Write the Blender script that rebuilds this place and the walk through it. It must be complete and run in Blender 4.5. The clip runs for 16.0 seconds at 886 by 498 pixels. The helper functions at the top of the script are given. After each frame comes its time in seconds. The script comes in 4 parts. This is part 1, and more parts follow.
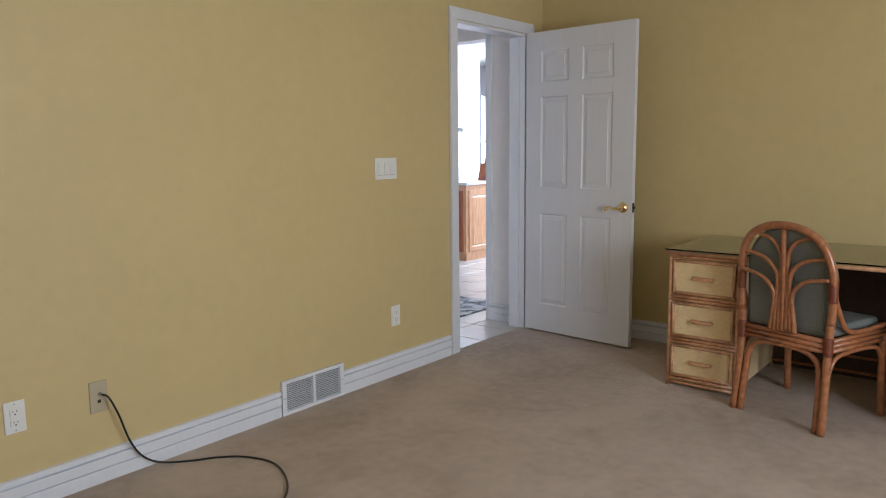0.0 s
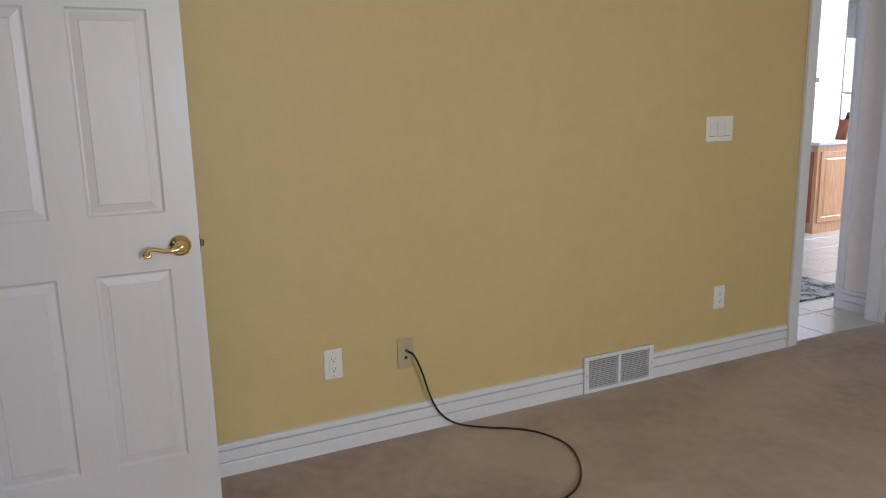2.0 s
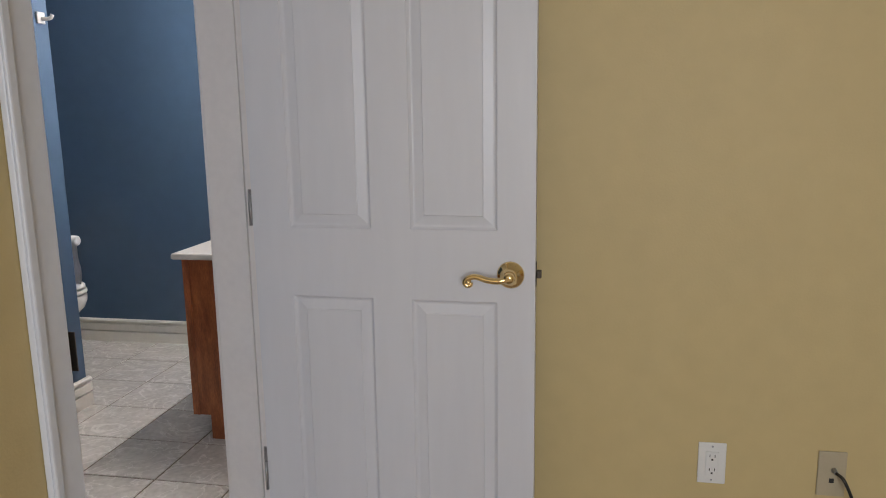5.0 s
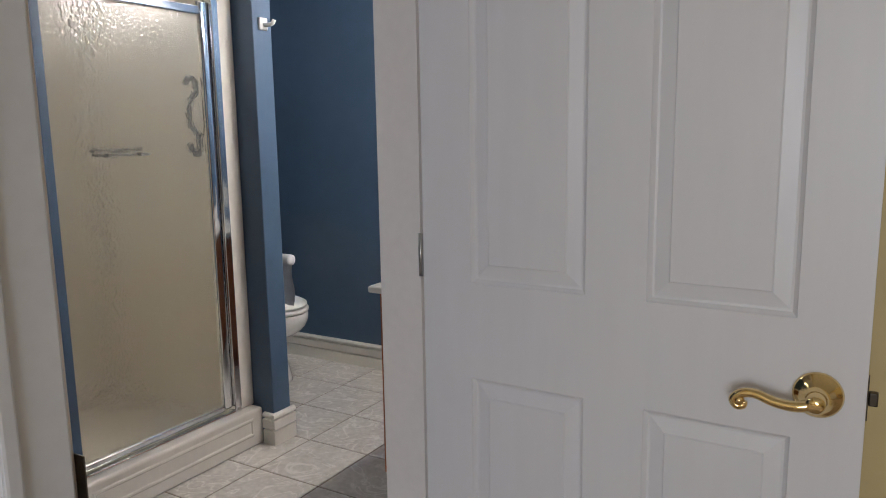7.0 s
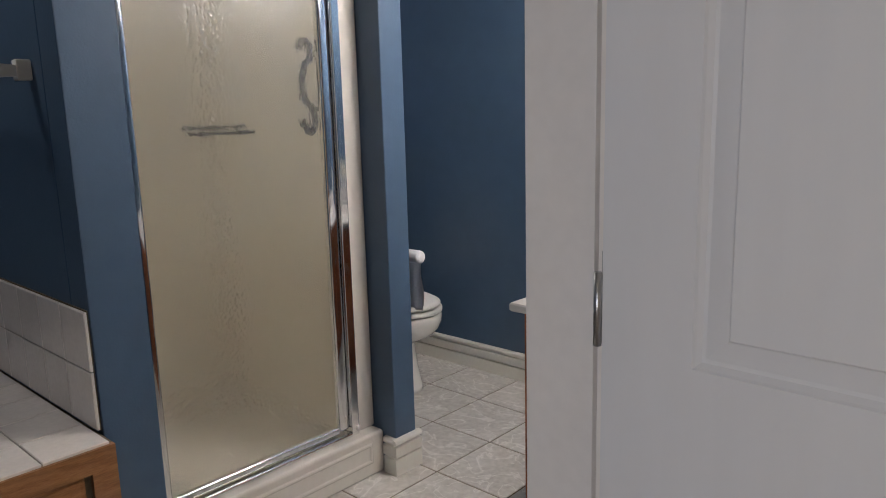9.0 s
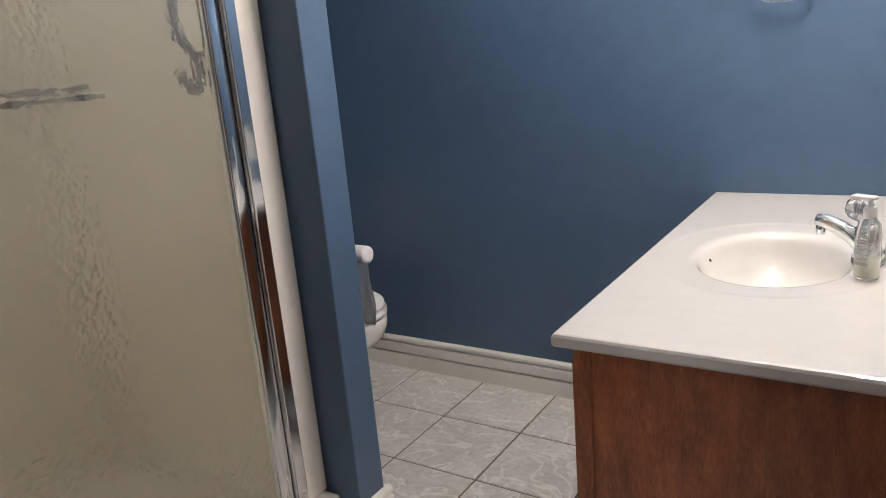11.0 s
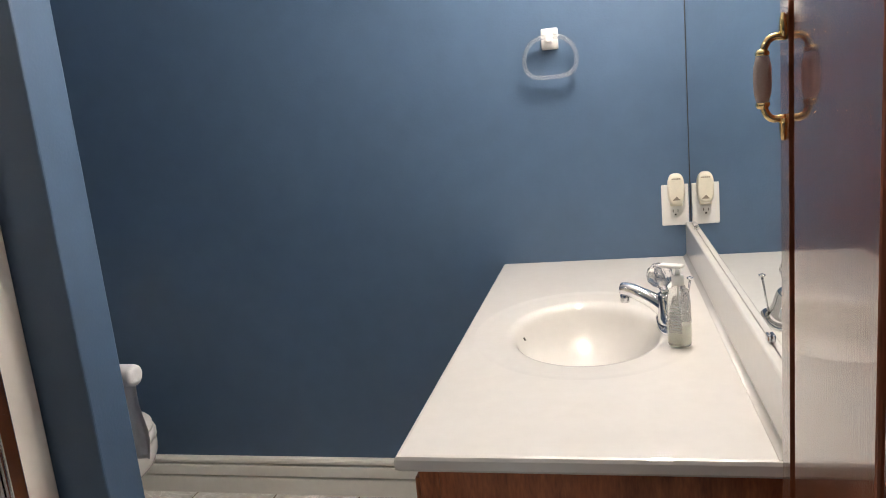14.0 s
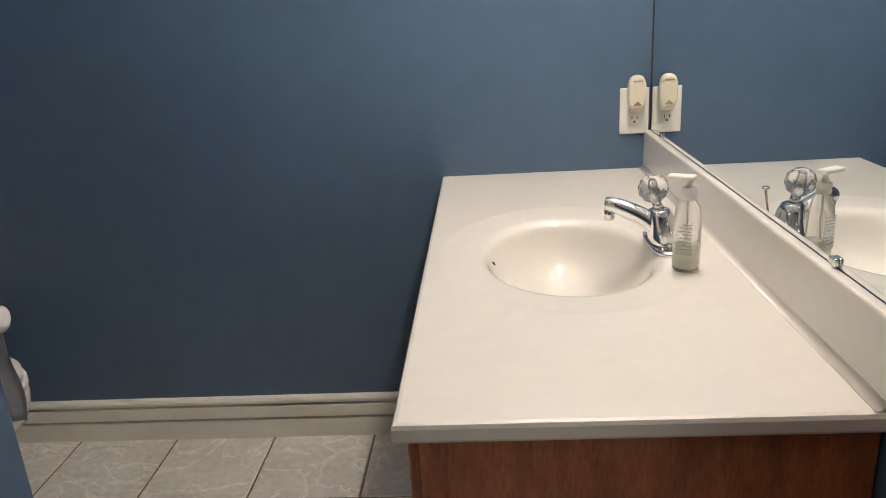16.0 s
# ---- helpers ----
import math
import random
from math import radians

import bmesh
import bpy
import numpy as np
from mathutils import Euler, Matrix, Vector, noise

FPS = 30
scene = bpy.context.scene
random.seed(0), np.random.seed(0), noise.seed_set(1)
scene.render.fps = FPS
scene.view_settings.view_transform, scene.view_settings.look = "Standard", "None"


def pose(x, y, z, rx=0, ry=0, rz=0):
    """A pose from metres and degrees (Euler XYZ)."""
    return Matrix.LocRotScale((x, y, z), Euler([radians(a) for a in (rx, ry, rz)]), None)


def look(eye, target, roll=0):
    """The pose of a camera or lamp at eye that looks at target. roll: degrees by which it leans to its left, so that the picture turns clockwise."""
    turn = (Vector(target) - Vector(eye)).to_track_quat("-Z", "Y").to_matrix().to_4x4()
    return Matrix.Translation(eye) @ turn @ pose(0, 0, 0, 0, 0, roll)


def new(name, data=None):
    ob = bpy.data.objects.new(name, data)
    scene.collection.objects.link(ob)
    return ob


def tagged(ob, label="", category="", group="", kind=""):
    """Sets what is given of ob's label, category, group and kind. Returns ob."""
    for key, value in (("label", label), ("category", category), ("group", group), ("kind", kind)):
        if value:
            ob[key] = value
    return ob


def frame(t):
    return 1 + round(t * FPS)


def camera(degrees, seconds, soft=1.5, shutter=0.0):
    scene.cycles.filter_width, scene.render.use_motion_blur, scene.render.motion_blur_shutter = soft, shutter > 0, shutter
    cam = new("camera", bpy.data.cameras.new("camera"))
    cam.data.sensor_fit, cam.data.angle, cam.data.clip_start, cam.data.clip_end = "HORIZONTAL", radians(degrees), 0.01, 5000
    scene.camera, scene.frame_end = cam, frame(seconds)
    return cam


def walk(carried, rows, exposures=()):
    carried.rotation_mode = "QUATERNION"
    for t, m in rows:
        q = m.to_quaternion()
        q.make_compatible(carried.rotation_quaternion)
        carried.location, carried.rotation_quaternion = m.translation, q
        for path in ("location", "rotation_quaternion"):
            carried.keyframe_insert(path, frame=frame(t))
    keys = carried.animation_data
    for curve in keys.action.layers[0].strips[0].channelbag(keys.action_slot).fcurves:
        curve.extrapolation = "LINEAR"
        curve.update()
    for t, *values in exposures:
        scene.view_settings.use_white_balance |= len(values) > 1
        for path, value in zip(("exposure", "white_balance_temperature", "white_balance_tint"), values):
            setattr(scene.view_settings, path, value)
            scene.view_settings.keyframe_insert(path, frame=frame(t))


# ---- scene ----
cam = camera(62.8, 16.0, soft=1.0)
PATH = [
    (0, (0.313, -2.755, 1.29), (1.851, -1.507, 1.012), -0.6),
    (0.5, (0.408, -2.797, 1.319), (1.758, -1.356, 1.003), -0.4),
    (1, (0.459, -2.82, 1.324), (1.634, -1.24, 0.973), -0.4),
    (1.5, (0.475, -2.721, 1.317), (1.505, -1.049, 0.937), -0.5),
    (2, (0.519, -2.569, 1.309), (1.368, -0.799, 0.924), -1.3),
    (2.5, (0.566, -2.476, 1.29), (1.176, -0.611, 0.905), -1.6),
    (3, (0.673, -2.399, 1.293), (1.048, -0.473, 0.909), -1.4),
    (3.5, (0.764, -2.326, 1.315), (0.937, -0.377, 0.898), -0.9),
    (3.7, (0.779, -2.281, 1.299), (0.89, -0.327, 0.891), -1.0),
    (5.8, (0.939, -1.699, 1.28), (0.306, 0.168, 0.944), -0.7),
    (6, (0.927, -1.642, 1.279), (0.235, 0.205, 0.944), -0.8),
    (6.5, (0.845, -1.451, 1.282), (0.002, 0.334, 0.962), -1.0),
    (7, (0.793, -1.311, 1.277), (-0.215, 0.387, 0.962), -0.9),
    (7.5, (0.763, -1.162, 1.276), (-0.409, 0.429, 0.964), -0.7),
    (8, (0.713, -1.031, 1.271), (-0.584, 0.46, 0.955), -0.6),
    (8.2, (0.671, -0.999, 1.272), (-0.654, 0.465, 0.952), -0.9),
    (10.5, (-0.034, -0.491, 1.241), (-1.257, 1.021, 0.756), -4.0),
    (11, (-0.171, -0.412, 1.239), (-1.239, 1.199, 0.725), -5.0),
    (11.5, (-0.21, -0.36, 1.232), (-1.197, 1.296, 0.7), -5.9),
    (12, (-0.218, -0.303, 1.227), (-1.139, 1.391, 0.696), -6.4),
    (12.5, (-0.244, -0.275, 1.241), (-1.041, 1.489, 0.736), -6.7),
    (13, (-0.298, -0.271, 1.263), (-0.954, 1.561, 0.802), -6.8),
    (13.5, (-0.331, -0.277, 1.265), (-0.863, 1.607, 0.853), -6.3),
    (14, (-0.343, -0.282, 1.257), (-0.796, 1.627, 0.871), -5.6),
    (14.5, (-0.367, -0.28, 1.253), (-0.792, 1.629, 0.838), -5.0),
    (15, (-0.405, -0.258, 1.235), (-0.779, 1.647, 0.754), -4.2),
    (15.5, (-0.471, -0.151, 1.217), (-0.746, 1.747, 0.649), -3.7),
    (16, (-0.55, -0.049, 1.204), (-0.675, 1.842, 0.568), -3.5),
]
walk(cam, [(t, look(eye, target, roll)) for t, eye, target, roll in PATH],
     [(0, 0.28, 5950, 10), (0.6, 0.17, 6100, 10), (2.0, 0.08, 6250, 11), (3.5, -0.08, 6250, 14), (6.0, 0.1, 6200, 12), (7.0, -0.12, 6250, 12), (7.5, -0.22, 6250, 12), (8.2, -0.27, 6250, 12), (10.3, 0.1, 6450, 14), (11.0, 0.02, 6400, 14), (11.5, -0.18, 6350, 13), (12.0, -0.12, 6300, 13), (12.5, -0.1, 6250, 13), (14.5, 0.02, 6750, 12), (16.0, -0.19, 7000, 12)])

# ---- light ----
world = bpy.data.worlds.new("world")
scene.world = world
world.use_nodes = True
wn = world.node_tree
sky = wn.nodes.new("ShaderNodeTexSky")
sky.sky_type = "NISHITA"
sky.sun_disc = False
sky.sun_elevation, sky.sun_rotation = radians(40), radians(200)
wn.links.new(sky.outputs[0], wn.nodes["Background"].inputs[0])
wn.nodes["Background"].inputs[1].default_value = 0.08


def area(name, m, sx, sy, watts, colour):
    data = bpy.data.lights.new(name, "AREA")
    data.shape, data.size, data.size_y, data.energy, data.color = "RECTANGLE", sx, sy, watts, colour
    ob = new(name, data)
    ob.matrix_world = m
    return ob


# daylight that comes in by the bedroom window and the kitchen window
area("bedroom_window_light", look((1.7, -5.17, 1.45), (1.8, 0, 1.2)), 1.9, 1.3, 74, (0.90, 0.95, 1.0))
area("kitchen_window_light", look((8.9, 1.6, 1.7), (6.5, 1.9, 1.1)), 1.6, 1.4, 125, (0.78, 0.86, 1.0))


# ---- materials ----
def material(name, colour, rough=0.5, metal=0.0, vary=0.0, scale=8.0, bump=0.0, bump_scale=200.0, second=None, stretch=(1, 1, 1), coat=0.0, bump_stretch=None):
    """Principled with colour noise at two scales and a fine relief."""
    m = bpy.data.materials.new(name)
    m.use_nodes = True
    nt = m.node_tree
    b = nt.nodes["Principled BSDF"]
    b.inputs["Roughness"].default_value = rough
    b.inputs["Metallic"].default_value = metal
    b.inputs["Base Color"].default_value = (*colour, 1)
    b.inputs["Coat Weight"].default_value = coat
    b.inputs["Coat Roughness"].default_value = 0.12
    tc = nt.nodes.new("ShaderNodeTexCoord")
    if vary or second:
        mp = nt.nodes.new("ShaderNodeMapping")
        mp.inputs["Scale"].default_value = stretch
        nt.links.new(tc.outputs["Object"], mp.inputs[0])
        n1, n2 = nt.nodes.new("ShaderNodeTexNoise"), nt.nodes.new("ShaderNodeTexNoise")
        n1.inputs["Scale"].default_value, n1.inputs["Detail"].default_value = scale, 5
        n2.inputs["Scale"].default_value, n2.inputs["Detail"].default_value = scale * 9, 4
        for n in (n1, n2):
            nt.links.new(mp.outputs[0], n.inputs["Vector"])
        add = nt.nodes.new("ShaderNodeMath")
        add.operation = "ADD"
        half = nt.nodes.new("ShaderNodeMath")
        half.operation = "MULTIPLY"
        half.inputs[1].default_value = 0.5
        nt.links.new(n1.outputs[0], add.inputs[0])
        nt.links.new(n2.outputs[0], add.inputs[1])
        nt.links.new(add.outputs[0], half.inputs[0])
        ramp = nt.nodes.new("ShaderNodeValToRGB")
        ramp.color_ramp.elements[0].position, ramp.color_ramp.elements[1].position = 0.36, 0.64
        lo = second or [c * (1 - vary) for c in colour]
        hi = colour if second else [min(1, c * (1 + vary)) for c in colour]
        ramp.color_ramp.elements[0].color, ramp.color_ramp.elements[1].color = (*lo, 1), (*hi, 1)
        nt.links.new(half.outputs[0], ramp.inputs[0])
        nt.links.new(ramp.outputs[0], b.inputs["Base Color"])
    if bump:
        bm_map = nt.nodes.new("ShaderNodeMapping")
        bm_map.inputs["Scale"].default_value = bump_stretch or stretch
        nt.links.new(tc.outputs["Object"], bm_map.inputs[0])
        bn = nt.nodes.new("ShaderNodeTexNoise")
        bn.inputs["Scale"].default_value, bn.inputs["Detail"].default_value = bump_scale, 3
        nt.links.new(bm_map.outputs[0], bn.inputs["Vector"])
        bp = nt.nodes.new("ShaderNodeBump")
        bp.inputs["Strength"].default_value, bp.inputs["Distance"].default_value = bump, 0.004
        nt.links.new(bn.outputs[0], bp.inputs["Height"])
        nt.links.new(bp.outputs[0], b.inputs["Normal"])
    return m


def node_of(m, kind):
    return next(n for n in m.node_tree.nodes if n.bl_idname == kind)


YELLOW = material("yellow_paint", (0.588, 0.461, 0.222), 0.55, vary=0.035, scale=1.6, bump=0.12, bump_scale=160)
BLUE = material("blue_paint", (0.068, 0.117, 0.194), 0.42, vary=0.05, scale=1.6, bump=0.12, bump_scale=160)
CREAM = material("cream_paint", (0.80, 0.76, 0.74), 0.55, vary=0.03, scale=2, bump=0.1)
WHITE = material("white_trim_paint", (0.72, 0.73, 0.77), 0.38, vary=0.03, scale=5, bump=0.06, bump_scale=90)
# white trim with the bathroom's warm light mixed into its colour
WARMLITWHITE = material("warm_lit_white_trim", (0.78, 0.76, 0.70), 0.38, vary=0.03, scale=5, bump=0.06, bump_scale=90)
# the same white, tinted pinker for the warm light on the jambs
WARMLITJAMB = material("warm_lit_white_jamb", (0.77, 0.725, 0.70), 0.36, vary=0.03, scale=5, bump=0.05, bump_scale=80)
DOORWHITE = material("white_door_paint", (0.68, 0.675, 0.70), 0.36, vary=0.02, scale=4, bump=0.07, bump_scale=70, stretch=(1, 1, 0.12))
CEIL = material("ceiling_paint", (0.75, 0.74, 0.7), 0.8, vary=0.03, scale=4, bump=0.4, bump_scale=60)
PLASTIC = material("white_plastic", (0.78, 0.77, 0.74), 0.3, vary=0.02, scale=20)
ALMOND = material("almond_plastic", (0.468, 0.399, 0.272), 0.35, vary=0.03, scale=20)
IVORY = material("ivory_plastic", (0.78, 0.73, 0.60), 0.35, vary=0.04, scale=25)
DARK = material("dark_slot", (0.02, 0.018, 0.015), 0.6)
BRASS = material("polished_brass", (0.86, 0.66, 0.33), 0.14, 1.0, vary=0.06, scale=30)
GREYDUCT = material("grey_painted_duct", (0.20, 0.195, 0.19), 0.6, vary=0.1, scale=20)
STEEL = material("brushed_steel", (0.42, 0.42, 0.43), 0.35, 1.0, vary=0.1, scale=40)
BRONZE = material("dark_bronze", (0.10, 0.085, 0.07), 0.35, 1.0, vary=0.1, scale=40)
TRAYMETAL = material("dark_oxidised_metal", (0.05, 0.05, 0.045), 0.5, 0.6, vary=0.2, scale=40)
CHROME = material("chrome", (0.78, 0.79, 0.8), 0.09, 1.0, vary=0.03, scale=20)
CHINA = material("white_china", (0.80, 0.79, 0.76), 0.12, vary=0.02, scale=6, coat=0.4)
ACRYL = material("white_acrylic", (0.78, 0.75, 0.70), 0.22, vary=0.03, scale=5, coat=0.3)
SURROUND = material("cream_shower_surround", (0.80, 0.76, 0.665), 0.3, vary=0.03, scale=4)
MARBLE = material("cultured_marble", (0.69, 0.672, 0.635), 0.45, vary=0.025, scale=5, coat=0.9)
MARBLE.node_tree.nodes["Principled BSDF"].inputs["Coat Roughness"].default_value = 0.035
BLACKCABLE = material("black_cable", (0.015, 0.014, 0.013), 0.35, vary=0.2, scale=60)
GREYCLOTH = material("grey_green_cushion", (0.16, 0.17, 0.16), 0.85, vary=0.12, scale=12, bump=0.5, bump_scale=420)
PAPER = material("tissue_paper", (0.72, 0.72, 0.74), 0.8, vary=0.05, scale=30, bump=0.5, bump_scale=60)
PORCELAIN = material("pink_white_porcelain", (0.60, 0.46, 0.41), 0.12, vary=0.04, scale=40, coat=0.6)
GROUT = material("brown_grey_grout", (0.15, 0.115, 0.08), 0.9, vary=0.2, scale=30, bump=0.4)
TAUPE = material("taupe_plastic", (0.26, 0.22, 0.16), 0.5, vary=0.05, scale=30)
LABEL = material("printed_label", (0.60, 0.62, 0.62), 0.6, vary=0.05, scale=60)

# carpet: trodden pile with soft stains
CARPET = material("beige_carpet", (0.585, 0.475, 0.395), 0.95, second=(0.44, 0.345, 0.275), scale=1.9, bump=1.0, bump_scale=520)
nt = CARPET.node_tree
fine = nt.nodes.new("ShaderNodeTexNoise")
fine.inputs["Scale"].default_value, fine.inputs["Detail"].default_value = 330, 2
mixc = nt.nodes.new("ShaderNodeMix")
mixc.data_type, mixc.blend_type = "RGBA", "OVERLAY"
mixc.inputs[0].default_value = 0.4
base = node_of(CARPET, "ShaderNodeBsdfPrincipled")
rampc = node_of(CARPET, "ShaderNodeValToRGB")
nt.links.new(node_of(CARPET, "ShaderNodeTexCoord").outputs["Object"], fine.inputs["Vector"])
nt.links.new(rampc.outputs[0], mixc.inputs[6])
nt.links.new(fine.outputs[0], mixc.inputs[7])
# wandering worn and soiled patches
wear, soil = nt.nodes.new("ShaderNodeTexNoise"), nt.nodes.new("ShaderNodeTexNoise")
coords = node_of(CARPET, "ShaderNodeTexCoord").outputs["Object"]
last = mixc.outputs[2]
for n, size, twist, lo, hi, tint, amount in ((wear, 0.8, 1.4, 0.48, 0.68, (0.68, 0.565, 0.46, 1), 0.55), (soil, 1.6, 2.2, 0.56, 0.74, (0.30, 0.225, 0.165, 1), 0.34)):
    n.inputs["Scale"].default_value, n.inputs["Detail"].default_value, n.inputs["Distortion"].default_value = size, 6, twist
    nt.links.new(coords, n.inputs["Vector"])
    mr = nt.nodes.new("ShaderNodeMapRange")
    mr.inputs[1].default_value, mr.inputs[2].default_value, mr.inputs[4].default_value = lo, hi, amount
    nt.links.new(n.outputs[0], mr.inputs[0])
    mxw = nt.nodes.new("ShaderNodeMix")
    mxw.data_type = "RGBA"
    mxw.inputs[7].default_value = tint
    nt.links.new(mr.outputs[0], mxw.inputs[0])
    nt.links.new(last, mxw.inputs[6])
    last = mxw.outputs[2]
nt.links.new(last, base.inputs["Base Color"])


def wood(name, light, dark, rough, coat, stretch, scale=9.0):
    m = material(name, light, rough, second=dark, scale=scale, stretch=stretch, bump=0.15, bump_scale=60, coat=coat)
    nt = m.node_tree
    w = nt.nodes.new("ShaderNodeTexWave")
    w.wave_type, w.bands_direction = "BANDS", "DIAGONAL"
    w.inputs["Scale"].default_value, w.inputs["Distortion"].default_value = 3.2, 9
    w.inputs["Detail"].default_value, w.inputs["Detail Scale"].default_value = 3, 1.6
    nt.links.new(node_of(m, "ShaderNodeMapping").outputs[0], w.inputs["Vector"])
    mx = nt.nodes.new("ShaderNodeMix")
    mx.data_type, mx.blend_type = "RGBA", "MULTIPLY"
    mx.inputs[0].default_value = 0.18
    nt.links.new(node_of(m, "ShaderNodeValToRGB").outputs[0], mx.inputs[6])
    nt.links.new(w.outputs[0], mx.inputs[7])
    nt.links.new(mx.outputs[2], node_of(m, "ShaderNodeBsdfPrincipled").inputs["Base Color"])
    return m


VANITYWOOD = wood("stained_oak_vanity", (0.48, 0.150, 0.050), (0.24, 0.068, 0.024), 0.38, 0.15, (4, 4, 0.8), 7.0)
GLOSSWOOD = wood("varnished_dark_wood", (0.33, 0.112, 0.055), (0.23, 0.072, 0.034), 0.24, 1.0, (6, 6, 0.5))
OAK = wood("honey_oak", (0.42, 0.20, 0.075), (0.27, 0.11, 0.035), 0.4, 0.15, (0.7, 0.7, 6))
KITCHENOAK = wood("light_kitchen_oak", (0.80, 0.45, 0.25), (0.66, 0.34, 0.17), 0.35, 0.2, (6, 6, 0.6))
RATTAN = wood("rattan_pole", (0.47, 0.19, 0.08), (0.29, 0.105, 0.042), 0.3, 0.35, (3, 3, 3), 14)
DESKRATTAN = wood("pale_rattan_pole", (0.70, 0.38, 0.21), (0.54, 0.27, 0.14), 0.3, 0.3, (3, 3, 3), 14)
BINDING = material("dark_rattan_binding", (0.17, 0.042, 0.016), 0.4, vary=0.3, scale=60, bump=0.6, bump_scale=260, stretch=(0.2, 0.2, 2))

# woven cane: two crossing bands
WICKER = material("woven_grasscloth", (0.900, 0.715, 0.403), 0.65, second=(0.74, 0.53, 0.29), scale=30, stretch=(1, 1, 5), bump=1.0, bump_scale=70, bump_stretch=(1, 1, 8))

# stone-look floor tiles, each with its own veining
TILE = material("grey_stone_tile", (0.69, 0.665, 0.63), 0.27, second=(0.51, 0.49, 0.46), scale=5, bump=0.12, bump_scale=14)
nt = TILE.node_tree
info, sh = nt.nodes.new("ShaderNodeObjectInfo"), nt.nodes.new("ShaderNodeVectorMath")
sh.operation = "MULTIPLY_ADD"
nt.links.new(info.outputs["Random"], sh.inputs[0])
sh.inputs[1].default_value = (37, 91, 53)
nt.links.new(node_of(TILE, "ShaderNodeTexCoord").outputs["Object"], sh.inputs[2])
for mp in [n for n in nt.nodes if n.bl_idname == "ShaderNodeMapping"]:
    nt.links.new(sh.outputs[0], mp.inputs[0])
vein = nt.nodes.new("ShaderNodeTexNoise")
vein.inputs["Scale"].default_value, vein.inputs["Detail"].default_value, vein.inputs["Distortion"].default_value = 4.5, 4, 2.2
nt.links.new(sh.outputs[0], vein.inputs["Vector"])
vr = nt.nodes.new("ShaderNodeValToRGB")
for i, (p, v) in enumerate(((0.475, 0), (0.5, 1))):
    vr.color_ramp.elements[i].position, vr.color_ramp.elements[i].color = p, (v, v, v, 1)
e = vr.color_ramp.elements.new(0.525)
e.color = (0, 0, 0, 1)
mx = nt.nodes.new("ShaderNodeMix")
mx.data_type = "RGBA"
mx.inputs[7].default_value = (0.88, 0.86, 0.82, 1)
nt.links.new(vein.outputs[0], vr.inputs[0])
sc_ = nt.nodes.new("ShaderNodeMath")
sc_.operation = "MULTIPLY"
sc_.inputs[1].default_value = 0.6
nt.links.new(vr.outputs[0], sc_.inputs[0])
nt.links.new(sc_.outputs[0], mx.inputs[0])
nt.links.new(node_of(TILE, "ShaderNodeValToRGB").outputs[0], mx.inputs[6])
nt.links.new(mx.outputs[2], node_of(TILE, "ShaderNodeBsdfPrincipled").inputs["Base Color"])
WALLTILE = material("glazed_white_tile", (0.84, 0.79, 0.75), 0.18, vary=0.05, scale=9, coat=0.3)
HALLTILE = material("pale_hall_tile", (0.60, 0.56, 0.52), 0.22, vary=0.06, scale=6)


gw = node_of(GLOSSWOOD, "ShaderNodeBsdfPrincipled").inputs
gw["Coat IOR"].default_value, gw["Coat Roughness"].default_value = 1.55, 0.06


def glass(name, colour, rough, ior=1.45, clear=1.0):
    m = bpy.data.materials.new(name)
    m.use_nodes = True
    b = m.node_tree.nodes["Principled BSDF"]
    b.inputs["Base Color"].default_value = (*colour, 1)
    b.inputs["Roughness"].default_value, b.inputs["IOR"].default_value = rough, ior
    b.inputs["Transmission Weight"].default_value = clear
    return m


CLEAR = glass("clear_acrylic", (0.98, 0.98, 0.99), 0.03, 1.5, 0.88)
DESKGLASS = glass("smoked_desk_glass", (0.62, 0.66, 0.55), 0.03)
BOTTLE = glass("clear_bottle", (0.99, 0.99, 0.97), 0.10, 1.12, 0.82)
SOAP = material("pale_liquid_soap", (0.86, 0.86, 0.74), 0.25, vary=0.03, scale=20)
OBSCURE = glass("pebbled_shower_glass", (0.93, 0.92, 0.86), 0.20, 1.45, 0.94)
nt = OBSCURE.node_tree
vo, bp, tc = nt.nodes.new("ShaderNodeTexVoronoi"), nt.nodes.new("ShaderNodeBump"), nt.nodes.new("ShaderNodeTexCoord")
vo.feature = "SMOOTH_F1"
vo.inputs["Scale"].default_value = 90
bp.inputs["Strength"].default_value, bp.inputs["Distance"].default_value = 0.4, 0.005
nt.links.new(tc.outputs["Object"], vo.inputs["Vector"])
nt.links.new(vo.outputs["Distance"], bp.inputs["Height"])
nt.links.new(bp.outputs[0], nt.nodes["Principled BSDF"].inputs["Normal"])
ob_ = nt.nodes["Principled BSDF"].inputs
ob_["Coat Weight"].default_value, ob_["Coat Roughness"].default_value = 0.5, 0.08
nt.links.new(bp.outputs[0], ob_["Coat Normal"])
MIRROR = material("mirror_silver", (0.86, 0.89, 0.89), 0.0, 1.0)


def glow(name, colour, strength):
    m = bpy.data.materials.new(name)
    m.use_nodes = True
    b = m.node_tree.nodes["Principled BSDF"]
    b.inputs["Emission Color"].default_value, b.inputs["Emission Strength"].default_value = (*colour, 1), strength
    return m


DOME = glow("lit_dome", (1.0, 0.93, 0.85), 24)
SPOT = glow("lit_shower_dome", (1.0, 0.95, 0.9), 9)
BULB = glow("lit_bulb", (1.0, 0.90, 0.80), 310)


